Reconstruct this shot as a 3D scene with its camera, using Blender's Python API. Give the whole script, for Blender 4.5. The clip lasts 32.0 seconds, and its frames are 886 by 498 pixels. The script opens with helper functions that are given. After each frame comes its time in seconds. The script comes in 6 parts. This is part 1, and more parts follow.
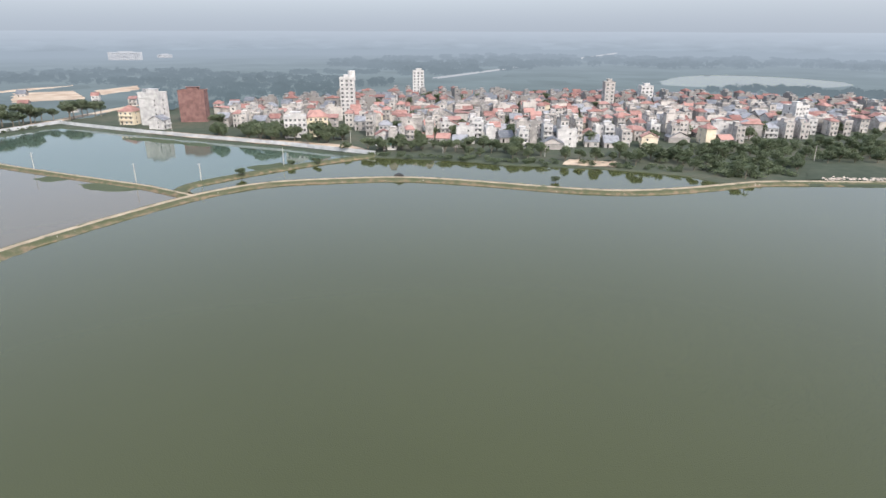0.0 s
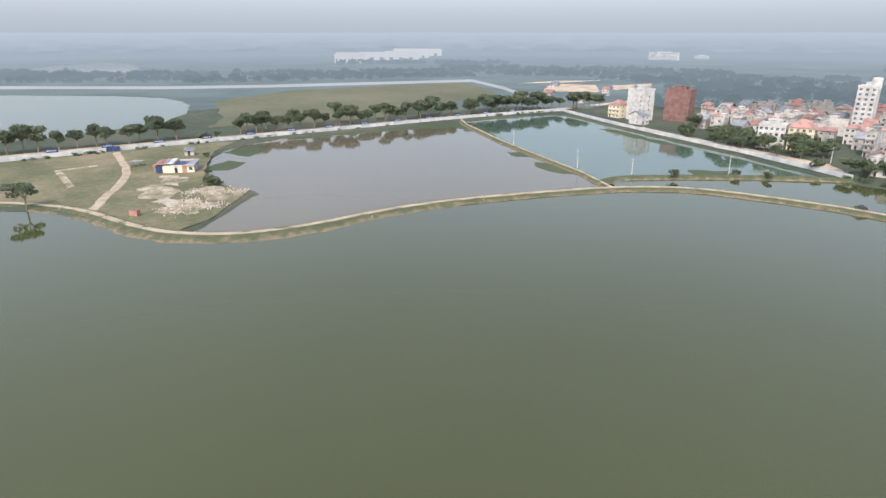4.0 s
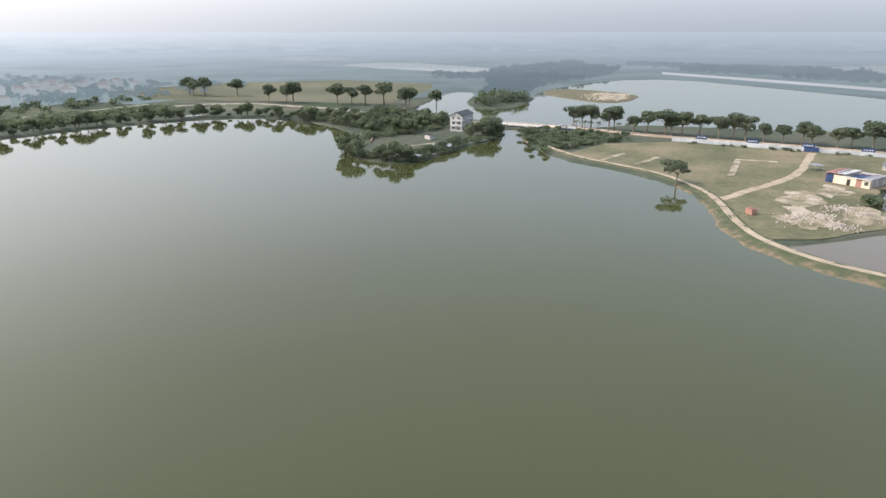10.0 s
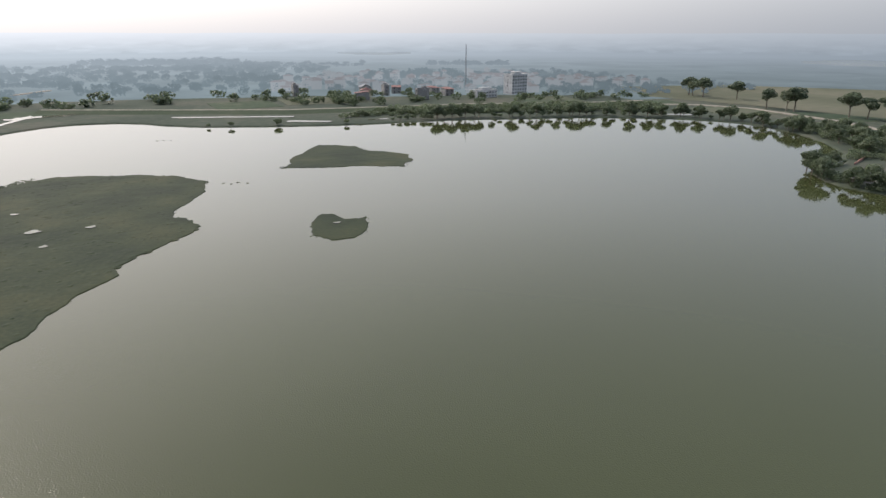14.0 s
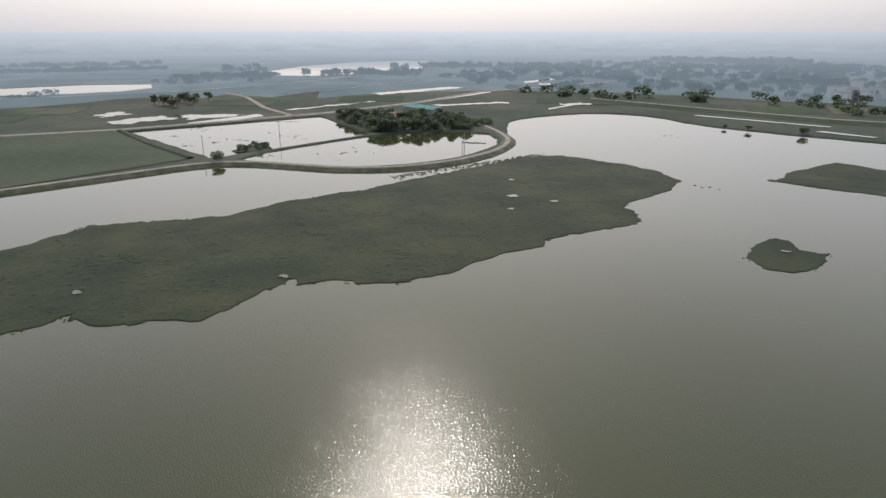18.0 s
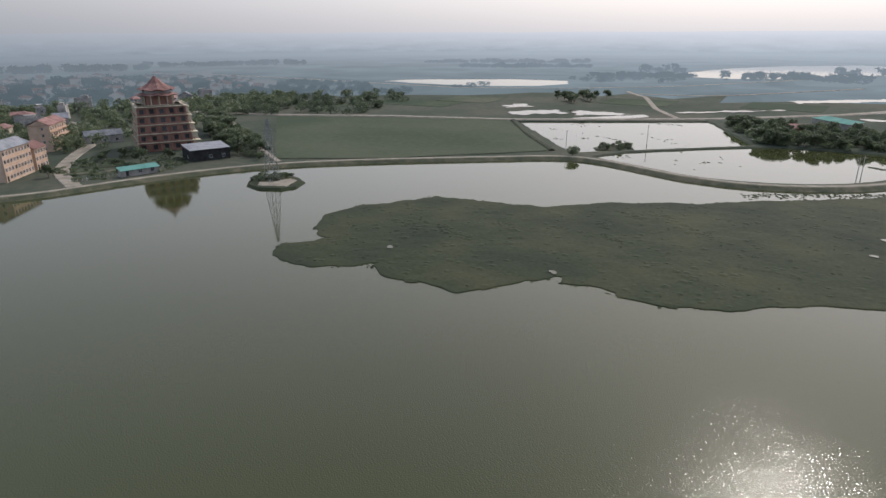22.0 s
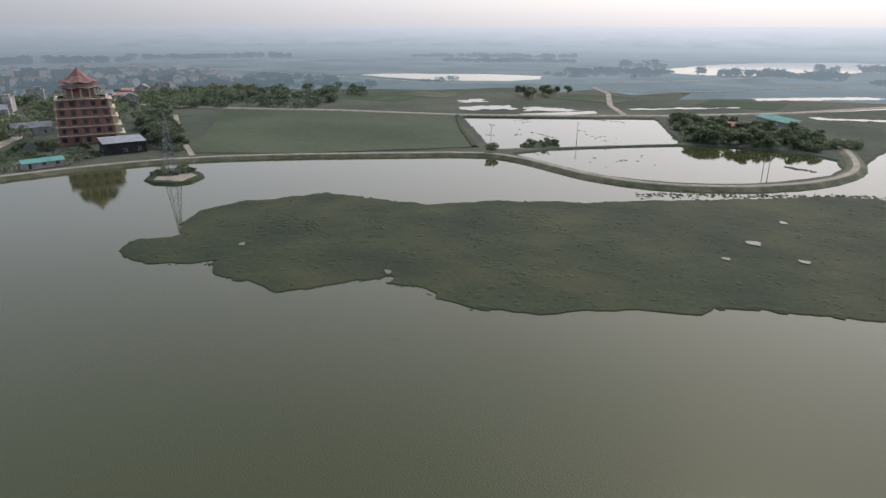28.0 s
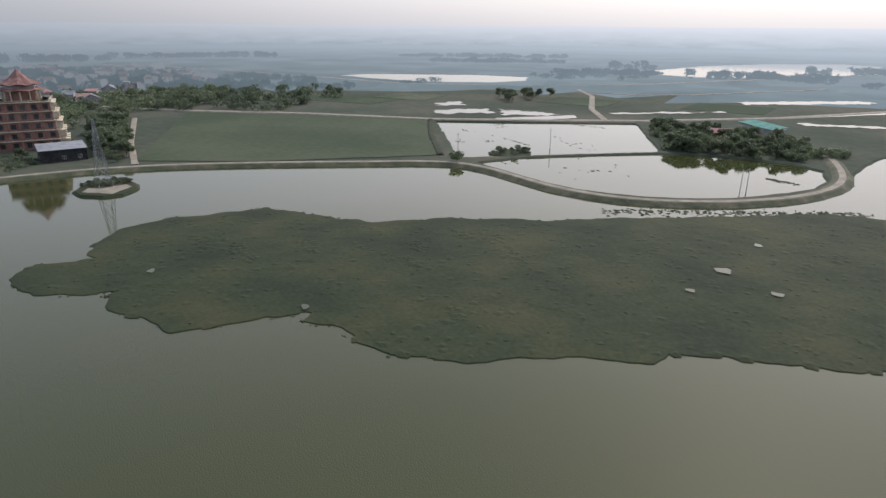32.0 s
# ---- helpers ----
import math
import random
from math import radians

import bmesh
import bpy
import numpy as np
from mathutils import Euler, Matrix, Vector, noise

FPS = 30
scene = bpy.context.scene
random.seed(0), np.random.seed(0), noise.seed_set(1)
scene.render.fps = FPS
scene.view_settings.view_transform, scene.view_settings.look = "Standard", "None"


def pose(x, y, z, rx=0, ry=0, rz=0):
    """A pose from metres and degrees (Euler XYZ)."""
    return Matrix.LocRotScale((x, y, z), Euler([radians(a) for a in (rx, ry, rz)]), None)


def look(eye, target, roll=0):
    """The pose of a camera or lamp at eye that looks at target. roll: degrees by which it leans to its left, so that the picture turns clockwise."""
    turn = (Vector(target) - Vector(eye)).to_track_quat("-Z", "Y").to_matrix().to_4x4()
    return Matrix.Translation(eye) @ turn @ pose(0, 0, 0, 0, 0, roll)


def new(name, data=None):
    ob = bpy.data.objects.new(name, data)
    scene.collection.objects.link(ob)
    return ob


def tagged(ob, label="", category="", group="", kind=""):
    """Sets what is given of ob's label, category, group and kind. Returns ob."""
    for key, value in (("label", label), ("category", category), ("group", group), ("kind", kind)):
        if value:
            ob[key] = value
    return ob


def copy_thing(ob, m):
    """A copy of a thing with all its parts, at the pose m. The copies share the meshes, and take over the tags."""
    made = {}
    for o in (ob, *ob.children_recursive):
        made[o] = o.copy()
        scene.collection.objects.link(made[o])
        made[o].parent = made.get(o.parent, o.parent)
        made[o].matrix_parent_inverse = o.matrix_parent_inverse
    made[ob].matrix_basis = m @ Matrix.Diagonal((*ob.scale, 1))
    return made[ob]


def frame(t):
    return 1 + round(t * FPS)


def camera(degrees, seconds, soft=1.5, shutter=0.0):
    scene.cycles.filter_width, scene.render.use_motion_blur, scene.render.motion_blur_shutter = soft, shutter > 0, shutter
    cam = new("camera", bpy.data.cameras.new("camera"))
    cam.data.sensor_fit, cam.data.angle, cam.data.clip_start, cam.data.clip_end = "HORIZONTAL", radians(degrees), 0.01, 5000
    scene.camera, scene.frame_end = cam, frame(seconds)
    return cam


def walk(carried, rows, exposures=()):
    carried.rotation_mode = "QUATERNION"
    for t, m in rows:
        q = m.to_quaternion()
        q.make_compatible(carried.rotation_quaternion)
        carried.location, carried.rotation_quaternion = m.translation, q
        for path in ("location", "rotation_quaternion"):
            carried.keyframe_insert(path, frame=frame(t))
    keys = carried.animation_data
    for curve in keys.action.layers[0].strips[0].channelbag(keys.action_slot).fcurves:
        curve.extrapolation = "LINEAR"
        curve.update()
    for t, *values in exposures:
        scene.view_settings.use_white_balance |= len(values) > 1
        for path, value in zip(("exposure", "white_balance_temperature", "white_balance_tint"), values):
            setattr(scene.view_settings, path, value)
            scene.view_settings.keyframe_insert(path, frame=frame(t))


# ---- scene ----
PATH = [
    (0, 0.46, -0.47, 70.88, 0.04, -19.46, 0.16),
    (0.5, 5.29, 1.70, 70.11, 5.94, -19.42, 0.14),
    (1, 10.08, 3.93, 69.45, 11.86, -19.39, 0.11),
    (1.5, 14.79, 6.28, 68.97, 17.78, -19.36, 0.08),
    (2, 19.37, 8.83, 68.68, 23.71, -19.34, 0.03),
    (2.5, 23.80, 11.58, 68.52, 29.53, -19.32, -0.01),
    (3, 28.00, 14.53, 68.39, 35.20, -19.31, -0.04),
    (3.5, 31.90, 17.61, 68.27, 40.78, -19.31, -0.04),
    (4.0, 35.21, 20.93, 68.11, 46.33, -19.31, -0.01),
    (4.5, 37.72, 24.57, 67.89, 51.90, -19.31, 0.03),
    (5.0, 39.53, 28.49, 67.63, 57.45, -19.31, 0.08),
    (5.5, 40.76, 32.64, 67.36, 62.93, -19.31, 0.11),
    (6, 41.51, 36.94, 67.10, 68.36, -19.32, 0.12),
    (7, 42.12, 45.76, 66.58, 79.17, -19.34, 0.09),
    (8, 41.27, 54.62, 66.05, 90.13, -19.34, 0.03),
    (9, 38.67, 63.27, 65.46, 101.14, -19.31, -0.02),
    (10, 34.32, 71.51, 64.73, 112.12, -19.25, -0.04),
    (11, 28.95, 79.20, 63.90, 123.26, -19.19, -0.01),
    (12, 23.39, 85.91, 63.37, 134.39, -19.15, 0.06),
    (13, 17.57, 91.24, 63.30, 145.71, -19.14, 0.07),
    (14, 11.21, 95.04, 63.35, 157.49, -19.14, 0.06),
    (14.5, 7.84, 96.48, 63.38, 163.47, -19.15, 0.06),
    (15.0, 4.22, 97.43, 63.46, 169.47, -19.17, 0.04),
    (15.5, 0.38, 97.80, 63.59, 175.47, -19.21, 0.00),
    (16.0, -3.53, 97.51, 63.66, 181.50, -19.25, -0.04),
    (16.5, -7.38, 96.48, 63.59, 187.60, -19.27, -0.05),
    (17, -11.10, 94.86, 63.39, 193.73, -19.28, -0.04),
    (18, -18.34, 90.82, 62.89, 205.88, -19.28, -0.01),
    (19, -24.95, 85.81, 62.40, 218.06, -19.24, -0.06),
    (20, -30.83, 79.96, 62.18, 230.08, -19.16, -0.18),
    (20.5, -33.42, 76.77, 62.19, 235.28, -19.12, -0.23),
    (21, -35.72, 73.43, 62.23, 239.33, -19.11, -0.26),
    (21.5, -37.78, 70.00, 62.29, 242.04, -19.13, -0.24),
    (22, -39.65, 66.51, 62.34, 243.57, -19.18, -0.21),
    (23, -43.07, 59.45, 62.43, 244.48, -19.33, -0.11),
    (24, -46.36, 52.29, 62.47, 244.33, -19.47, -0.01),
    (25, -49.71, 45.13, 62.48, 244.18, -19.58, 0.05),
    (25.5, -51.39, 41.56, 62.47, 244.12, -19.63, 0.07),
    (26.0, -53.20, 38.02, 62.45, 244.11, -19.66, 0.08),
    (26.5, -55.02, 34.49, 62.43, 244.14, -19.68, 0.09),
    (27.0, -56.52, 30.91, 62.44, 244.18, -19.68, 0.10),
    (27.5, -57.34, 27.23, 62.48, 244.17, -19.68, 0.13),
    (28, -57.47, 23.51, 62.57, 244.11, -19.69, 0.18),
    (29, -56.78, 16.20, 62.83, 243.94, -19.73, 0.31),
    (30, -54.40, 9.57, 63.09, 243.74, -19.76, 0.42),
    (31, -50.46, 3.98, 63.22, 243.61, -19.77, 0.46),
    (32, -45.74, -0.98, 63.32, 243.71, -19.76, 0.44),
]
cam = camera(71.14, 32.0)
ROWS = []
for t, x, y, z, yaw, tilt, roll in PATH:
    ROWS.append((t, pose(x, y, z, 0, 0, yaw) @ pose(0, 0, 0, 90 + tilt) @ pose(0, 0, 0, 0, 0, roll)))
walk(cam, ROWS, exposures=((0, 1.34, 6300, 15), (6, 1.38, 6300, 15), (9, 1.38, 6350, 15), (13, 0.92, 6350, 15), (17, 0.40, 6200, 15), (21, 0.33, 6150, 16), (25, 0.46, 6150, 16), (32, 0.5, 6150, 16)))

# ---- sky and sun ----
SUN_EL, SUN_AZ = 45.0, -61.0          # degrees; azimuth counted from +x
world = bpy.data.worlds.new("hazy_sky")
scene.world = world
world.use_nodes = True
wn, wl = world.node_tree.nodes, world.node_tree.links
sky = wn.new("ShaderNodeTexSky")
sky.sky_type, sky.sun_disc = "NISHITA", False
sky.sun_elevation, sky.sun_rotation = radians(SUN_EL), radians(90 - SUN_AZ)
sky.air_density, sky.dust_density, sky.ozone_density, sky.altitude = 1.0, 4.0, 1.0, 20
veil = wn.new("ShaderNodeMix")
veil.data_type = "RGBA"
veil.inputs[0].default_value = 0.75
SUN_FLAT = (math.cos(radians(SUN_AZ)), math.sin(radians(SUN_AZ)), 0)


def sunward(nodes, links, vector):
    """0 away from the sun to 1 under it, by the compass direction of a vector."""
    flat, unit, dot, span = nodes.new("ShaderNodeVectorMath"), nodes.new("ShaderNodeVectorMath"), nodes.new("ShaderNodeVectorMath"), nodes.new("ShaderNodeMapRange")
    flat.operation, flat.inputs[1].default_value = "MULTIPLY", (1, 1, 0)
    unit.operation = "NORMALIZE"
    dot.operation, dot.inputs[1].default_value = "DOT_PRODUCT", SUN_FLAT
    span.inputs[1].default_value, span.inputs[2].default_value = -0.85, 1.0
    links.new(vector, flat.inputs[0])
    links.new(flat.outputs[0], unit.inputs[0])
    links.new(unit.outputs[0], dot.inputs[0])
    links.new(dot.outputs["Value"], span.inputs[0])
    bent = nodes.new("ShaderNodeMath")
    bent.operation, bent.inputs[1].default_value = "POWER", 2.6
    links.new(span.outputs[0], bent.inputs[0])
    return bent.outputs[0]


def blend(nodes, links, factor, a, b):
    """Mix of two colours, or of two sockets, by a socket."""
    m = nodes.new("ShaderNodeMix")
    m.data_type = "RGBA"
    links.new(factor, m.inputs[0])
    for k, c in ((6, a), (7, b)):
        if isinstance(c, tuple):
            m.inputs[k].default_value = (*c, 1)
        else:
            links.new(c, m.inputs[k])
    return m.outputs[2]


def span(nodes, links, value, lo, hi, smooth=False):
    m = nodes.new("ShaderNodeMapRange")
    m.inputs[1].default_value, m.inputs[2].default_value = lo, hi
    m.interpolation_type = "SMOOTHSTEP" if smooth else "LINEAR"
    links.new(value, m.inputs[0])
    return m.outputs[0]


up_dir, up_z = wn.new("ShaderNodeTexCoord"), wn.new("ShaderNodeSeparateXYZ")
wl.new(up_dir.outputs["Generated"], up_z.inputs[0])
side_w = sunward(wn, wl, up_dir.outputs["Generated"])
low_sky = blend(wn, wl, side_w, (1.58, 1.82, 2.02), (5.1, 5.05, 4.95))       # thick haze low down
mid_sky = blend(wn, wl, side_w, (2.35, 2.65, 2.92), (9.4, 8.95, 8.2))          # brighter above it, most of all under the sun
rise = blend(wn, wl, span(wn, wl, up_z.outputs[2], 0.0, 0.26), low_sky, mid_sky)
dome = blend(wn, wl, span(wn, wl, up_z.outputs[2], 0.3, 0.8, True), rise, (3.4, 3.85, 4.4))
wl.new(dome, veil.inputs[7])
wl.new(sky.outputs[0], veil.inputs[6])
wl.new(veil.outputs[2], wn["Background"].inputs[0])
wn["Background"].inputs[1].default_value = 0.14
sun = new("sun", bpy.data.lights.new("sun", "SUN"))
sun.data.energy, sun.data.angle, sun.data.color = 1.7, radians(0.53), (1.0, 0.91, 0.76)
sun_dir = Vector((math.cos(radians(SUN_AZ)) * math.cos(radians(SUN_EL)), math.sin(radians(SUN_AZ)) * math.cos(radians(SUN_EL)), math.sin(radians(SUN_EL))))
sun.matrix_world = look(sun_dir * 500, (0, 0, 0))


# the far distance, its haze painted as glow: a ring behind everything, and the land and woods more than FAR away in
# front of it
FAR = 620


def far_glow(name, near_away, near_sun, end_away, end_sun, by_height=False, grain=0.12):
    """Emission that paints haze by distance, nearest to farthest colours, paler under the sun."""
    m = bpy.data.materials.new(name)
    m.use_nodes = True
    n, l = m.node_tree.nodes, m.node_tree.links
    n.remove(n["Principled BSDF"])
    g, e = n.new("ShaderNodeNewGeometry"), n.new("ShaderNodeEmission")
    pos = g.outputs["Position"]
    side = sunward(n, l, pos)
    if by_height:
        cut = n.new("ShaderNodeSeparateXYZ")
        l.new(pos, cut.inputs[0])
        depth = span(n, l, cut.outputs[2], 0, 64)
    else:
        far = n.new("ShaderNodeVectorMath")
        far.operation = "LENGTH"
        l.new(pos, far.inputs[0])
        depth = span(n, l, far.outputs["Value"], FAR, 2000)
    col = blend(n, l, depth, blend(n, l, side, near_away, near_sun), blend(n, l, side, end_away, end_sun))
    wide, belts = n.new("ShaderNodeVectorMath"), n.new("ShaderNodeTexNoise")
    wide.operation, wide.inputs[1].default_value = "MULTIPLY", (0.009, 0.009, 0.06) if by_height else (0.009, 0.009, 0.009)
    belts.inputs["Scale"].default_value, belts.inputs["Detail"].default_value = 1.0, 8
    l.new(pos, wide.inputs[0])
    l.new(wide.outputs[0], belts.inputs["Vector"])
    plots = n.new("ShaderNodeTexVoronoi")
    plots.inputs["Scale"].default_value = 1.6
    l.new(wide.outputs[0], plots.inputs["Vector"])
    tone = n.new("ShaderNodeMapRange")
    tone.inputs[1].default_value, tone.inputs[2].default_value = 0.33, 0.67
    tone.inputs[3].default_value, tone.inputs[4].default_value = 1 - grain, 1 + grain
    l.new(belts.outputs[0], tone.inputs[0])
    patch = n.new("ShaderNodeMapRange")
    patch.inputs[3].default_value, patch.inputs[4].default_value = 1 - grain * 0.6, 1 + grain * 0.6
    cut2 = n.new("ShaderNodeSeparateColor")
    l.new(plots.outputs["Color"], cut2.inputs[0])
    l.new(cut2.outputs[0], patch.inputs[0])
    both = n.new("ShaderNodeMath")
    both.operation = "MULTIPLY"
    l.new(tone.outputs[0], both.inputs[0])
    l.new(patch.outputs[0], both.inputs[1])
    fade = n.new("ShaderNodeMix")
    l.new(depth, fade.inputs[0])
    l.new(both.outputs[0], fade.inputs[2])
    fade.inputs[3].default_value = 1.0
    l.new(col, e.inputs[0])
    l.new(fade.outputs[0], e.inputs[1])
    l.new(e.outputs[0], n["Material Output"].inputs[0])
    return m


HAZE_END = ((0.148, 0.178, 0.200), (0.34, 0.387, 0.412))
haze = far_glow("far_haze_glow", *HAZE_END, (0.198, 0.228, 0.252), (0.545, 0.572, 0.585), True, 0.06)
M_HAZELAND = far_glow("far_land_haze_glow", (0.086, 0.111, 0.114), (0.152, 0.192, 0.202), *HAZE_END)
M_HAZEWALL = far_glow("far_walls_haze_glow", (0.21, 0.225, 0.23), (0.30, 0.32, 0.33), (0.25, 0.265, 0.275), (0.45, 0.46, 0.46), grain=0.05)
M_HAZEHOUSE = far_glow("far_house_walls_haze_glow", (0.118, 0.134, 0.14), (0.184, 0.21, 0.22), (0.19, 0.21, 0.225), (0.36, 0.39, 0.40), grain=0.1)
M_HAZEROOF = far_glow("far_house_roofs_haze_glow", (0.1, 0.096, 0.097), (0.16, 0.166, 0.172), (0.16, 0.18, 0.20), (0.33, 0.36, 0.38), grain=0.1)
M_HAZEWOOD = far_glow("far_woods_haze_glow", (0.056, 0.076, 0.082), (0.104, 0.137, 0.149), (0.145, 0.174, 0.197), (0.29, 0.335, 0.36), grain=0.08)
# horizon ring: glowing painted haze, paler upwards and towards the sun
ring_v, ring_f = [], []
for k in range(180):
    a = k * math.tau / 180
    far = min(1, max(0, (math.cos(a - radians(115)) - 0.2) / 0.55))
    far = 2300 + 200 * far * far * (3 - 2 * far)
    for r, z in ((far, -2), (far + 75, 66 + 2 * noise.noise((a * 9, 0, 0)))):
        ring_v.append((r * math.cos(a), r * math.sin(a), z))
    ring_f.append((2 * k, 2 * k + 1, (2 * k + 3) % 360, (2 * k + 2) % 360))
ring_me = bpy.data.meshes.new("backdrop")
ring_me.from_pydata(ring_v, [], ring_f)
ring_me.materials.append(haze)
tagged(new("backdrop", ring_me), "pale blue-grey glowing horizon of painted haze all round", "backdrop", kind="structure")


# ---- materials ----
def mat(name, dark, light, scale=1.0, rough=0.9, fine=8.0, bump=0.3, metal=0.0, spec=0.3, per_object=0.0, detail=6.0, mid=None, dist=0.2):
    """Two scales of noise between two or three colours, with fine relief, in world size."""
    m = bpy.data.materials.new(name)
    m.use_nodes = True
    n, l = m.node_tree.nodes, m.node_tree.links
    b = n["Principled BSDF"]
    b.inputs["Roughness"].default_value, b.inputs["Metallic"].default_value = rough, metal
    b.inputs["Specular IOR Level"].default_value = spec
    g = n.new("ShaderNodeNewGeometry")
    big = n.new("ShaderNodeTexNoise")
    big.inputs["Scale"].default_value, big.inputs["Detail"].default_value = scale, detail
    small = n.new("ShaderNodeTexNoise")
    small.inputs["Scale"].default_value, small.inputs["Detail"].default_value = scale * fine, 4
    l.new(g.outputs["Position"], big.inputs["Vector"])
    l.new(g.outputs["Position"], small.inputs["Vector"])
    add = n.new("ShaderNodeMath")
    add.operation, add.inputs[1].default_value = "MULTIPLY_ADD", 0.45
    l.new(small.outputs[0], add.inputs[0])
    sub = n.new("ShaderNodeMath")
    sub.operation, sub.inputs[1].default_value = "SUBTRACT", 0.225
    l.new(big.outputs[0], sub.inputs[0])
    l.new(sub.outputs[0], add.inputs[2])
    val = add
    if per_object:
        info = n.new("ShaderNodeObjectInfo")
        more = n.new("ShaderNodeMath")
        more.operation, more.inputs[1].default_value = "MULTIPLY_ADD", per_object
        off = n.new("ShaderNodeMath")
        off.operation, off.inputs[1].default_value = "SUBTRACT", per_object / 2
        l.new(add.outputs[0], off.inputs[0])
        l.new(info.outputs["Random"], more.inputs[0])
        l.new(off.outputs[0], more.inputs[2])
        val = more
    ramp = n.new("ShaderNodeValToRGB")
    e = ramp.color_ramp.elements
    e[0].position, e[0].color = 0.32, (*dark, 1)
    e[1].position, e[1].color = 0.68, (*light, 1)
    if mid:
        k = e.new(0.5)
        k.color = (*mid, 1)
    l.new(val.outputs[0], ramp.inputs[0])
    l.new(ramp.outputs[0], b.inputs["Base Color"])
    if bump:
        bp = n.new("ShaderNodeBump")
        bp.inputs["Strength"].default_value, bp.inputs["Distance"].default_value = bump, dist
        l.new(small.outputs[0], bp.inputs["Height"])
        l.new(bp.outputs[0], b.inputs["Normal"])
    return m


def water_mat(name, deep, shallow, ripple=0.5, rough=0.03, scale=0.004):
    """Murky water: a mirror of the sky by Fresnel over a silty body, with small wavelets."""
    m = mat(name, deep, shallow, scale, rough, 3.0, 0.0, spec=0.5)
    n, l = m.node_tree.nodes, m.node_tree.links
    b = n["Principled BSDF"]
    b.inputs["IOR"].default_value = 1.33
    g = n.new("ShaderNodeNewGeometry")
    w = n.new("ShaderNodeTexNoise")
    w.inputs["Scale"].default_value, w.inputs["Detail"].default_value = 3.7, 0.5
    l.new(g.outputs["Position"], w.inputs["Vector"])
    bp = n.new("ShaderNodeBump")
    bp.inputs["Strength"].default_value, bp.inputs["Distance"].default_value = 1.0, 0.088
    # the breeze ruffles the middle of the lake; the sheltered water by the shores lies calm
    mid = n.new("ShaderNodeVectorMath")
    mid.operation, mid.inputs[1].default_value = "DISTANCE", (25, 50, 0)
    l.new(g.outputs["Position"], mid.inputs[0])
    calm = n.new("ShaderNodeMapRange")
    calm.inputs[1].default_value, calm.inputs[2].default_value = 72, 122
    calm.inputs[3].default_value, calm.inputs[4].default_value = ripple, ripple * 0.06
    l.new(mid.outputs["Value"], calm.inputs[0])
    hgt = n.new("ShaderNodeMath")
    hgt.operation = "MULTIPLY"
    l.new(w.outputs[0], hgt.inputs[0])
    l.new(calm.outputs[0], hgt.inputs[1])
    l.new(hgt.outputs[0], bp.inputs["Height"])
    l.new(bp.outputs[0], b.inputs["Normal"])
    fine = n.new("ShaderNodeMapRange")          # capillary waves too small to model
    fine.inputs[1].default_value, fine.inputs[2].default_value = 72, 118
    fine.inputs[3].default_value, fine.inputs[4].default_value = rough * 4.6, rough
    l.new(mid.outputs["Value"], fine.inputs[0])
    l.new(fine.outputs[0], b.inputs["Roughness"])
    return m


M_WATER = water_mat("green_silty_water", (0.039, 0.0455, 0.0175), (0.046, 0.053, 0.021))
M_WATER_GREY = water_mat("grey_brown_pond_water", (0.085, 0.077, 0.056), (0.103, 0.092, 0.067))
M_WATER_TEAL = water_mat("teal_pond_water", (0.050, 0.078, 0.062), (0.064, 0.092, 0.073))
for pond in (M_WATER_GREY, M_WATER_TEAL):          # silt dulls the ponds
    pond.node_tree.nodes["Principled BSDF"].inputs["Specular IOR Level"].default_value = 0.32
M_GROUND = mat("village_ground", (0.040, 0.052, 0.038), (0.088, 0.087, 0.066), 0.012, mid=(0.058, 0.070, 0.051), fine=14, rough=0.95, spec=0.1)
M_GRASS = mat("dry_grass", (0.066, 0.074, 0.036), (0.165, 0.138, 0.088), 0.03, mid=(0.108, 0.103, 0.058), fine=16)
M_FIELD = mat("rice_field", (0.038, 0.055, 0.031), (0.068, 0.081, 0.050), 0.011, fine=26, rough=0.9, spec=0.12)
M_PALEFIELD = mat("stubble_field", (0.078, 0.085, 0.055), (0.122, 0.118, 0.082), 0.008, fine=12, rough=0.95, spec=0.1)
M_BANK = mat("bank_soil", (0.05, 0.062, 0.03), (0.165, 0.125, 0.082), 0.32, mid=(0.078, 0.08, 0.045), fine=7)
bank_n, bank_l = M_BANK.node_tree.nodes, M_BANK.node_tree.links
bank_g, bank_z, bank_m = bank_n.new("ShaderNodeNewGeometry"), bank_n.new("ShaderNodeSeparateXYZ"), bank_n.new("ShaderNodeMath")
bank_m.operation = "ADD"
bank_in = bank_n["Color Ramp"].inputs[0].links[0].from_socket
bank_l.new(bank_g.outputs["Position"], bank_z.inputs[0])
bank_h = bank_n.new("ShaderNodeMapRange")          # bare soil where the water eats the foot of the bank
bank_h.inputs[1].default_value, bank_h.inputs[2].default_value = 0.1, 1.0
bank_h.inputs[3].default_value, bank_h.inputs[4].default_value = 0.13, -0.13
bank_l.new(bank_z.outputs[2], bank_h.inputs[0])
bank_l.new(bank_in, bank_m.inputs[0])
bank_l.new(bank_h.outputs[0], bank_m.inputs[1])
bank_l.new(bank_m.outputs[0], bank_n["Color Ramp"].inputs[0])
M_BANK2 = mat("grey_green_bank", (0.045, 0.055, 0.032), (0.12, 0.11, 0.075), 0.15, mid=(0.07, 0.076, 0.045), fine=7)
M_ROAD = mat("dirt_road", (0.22, 0.18, 0.128), (0.34, 0.285, 0.21), 0.2, fine=7)
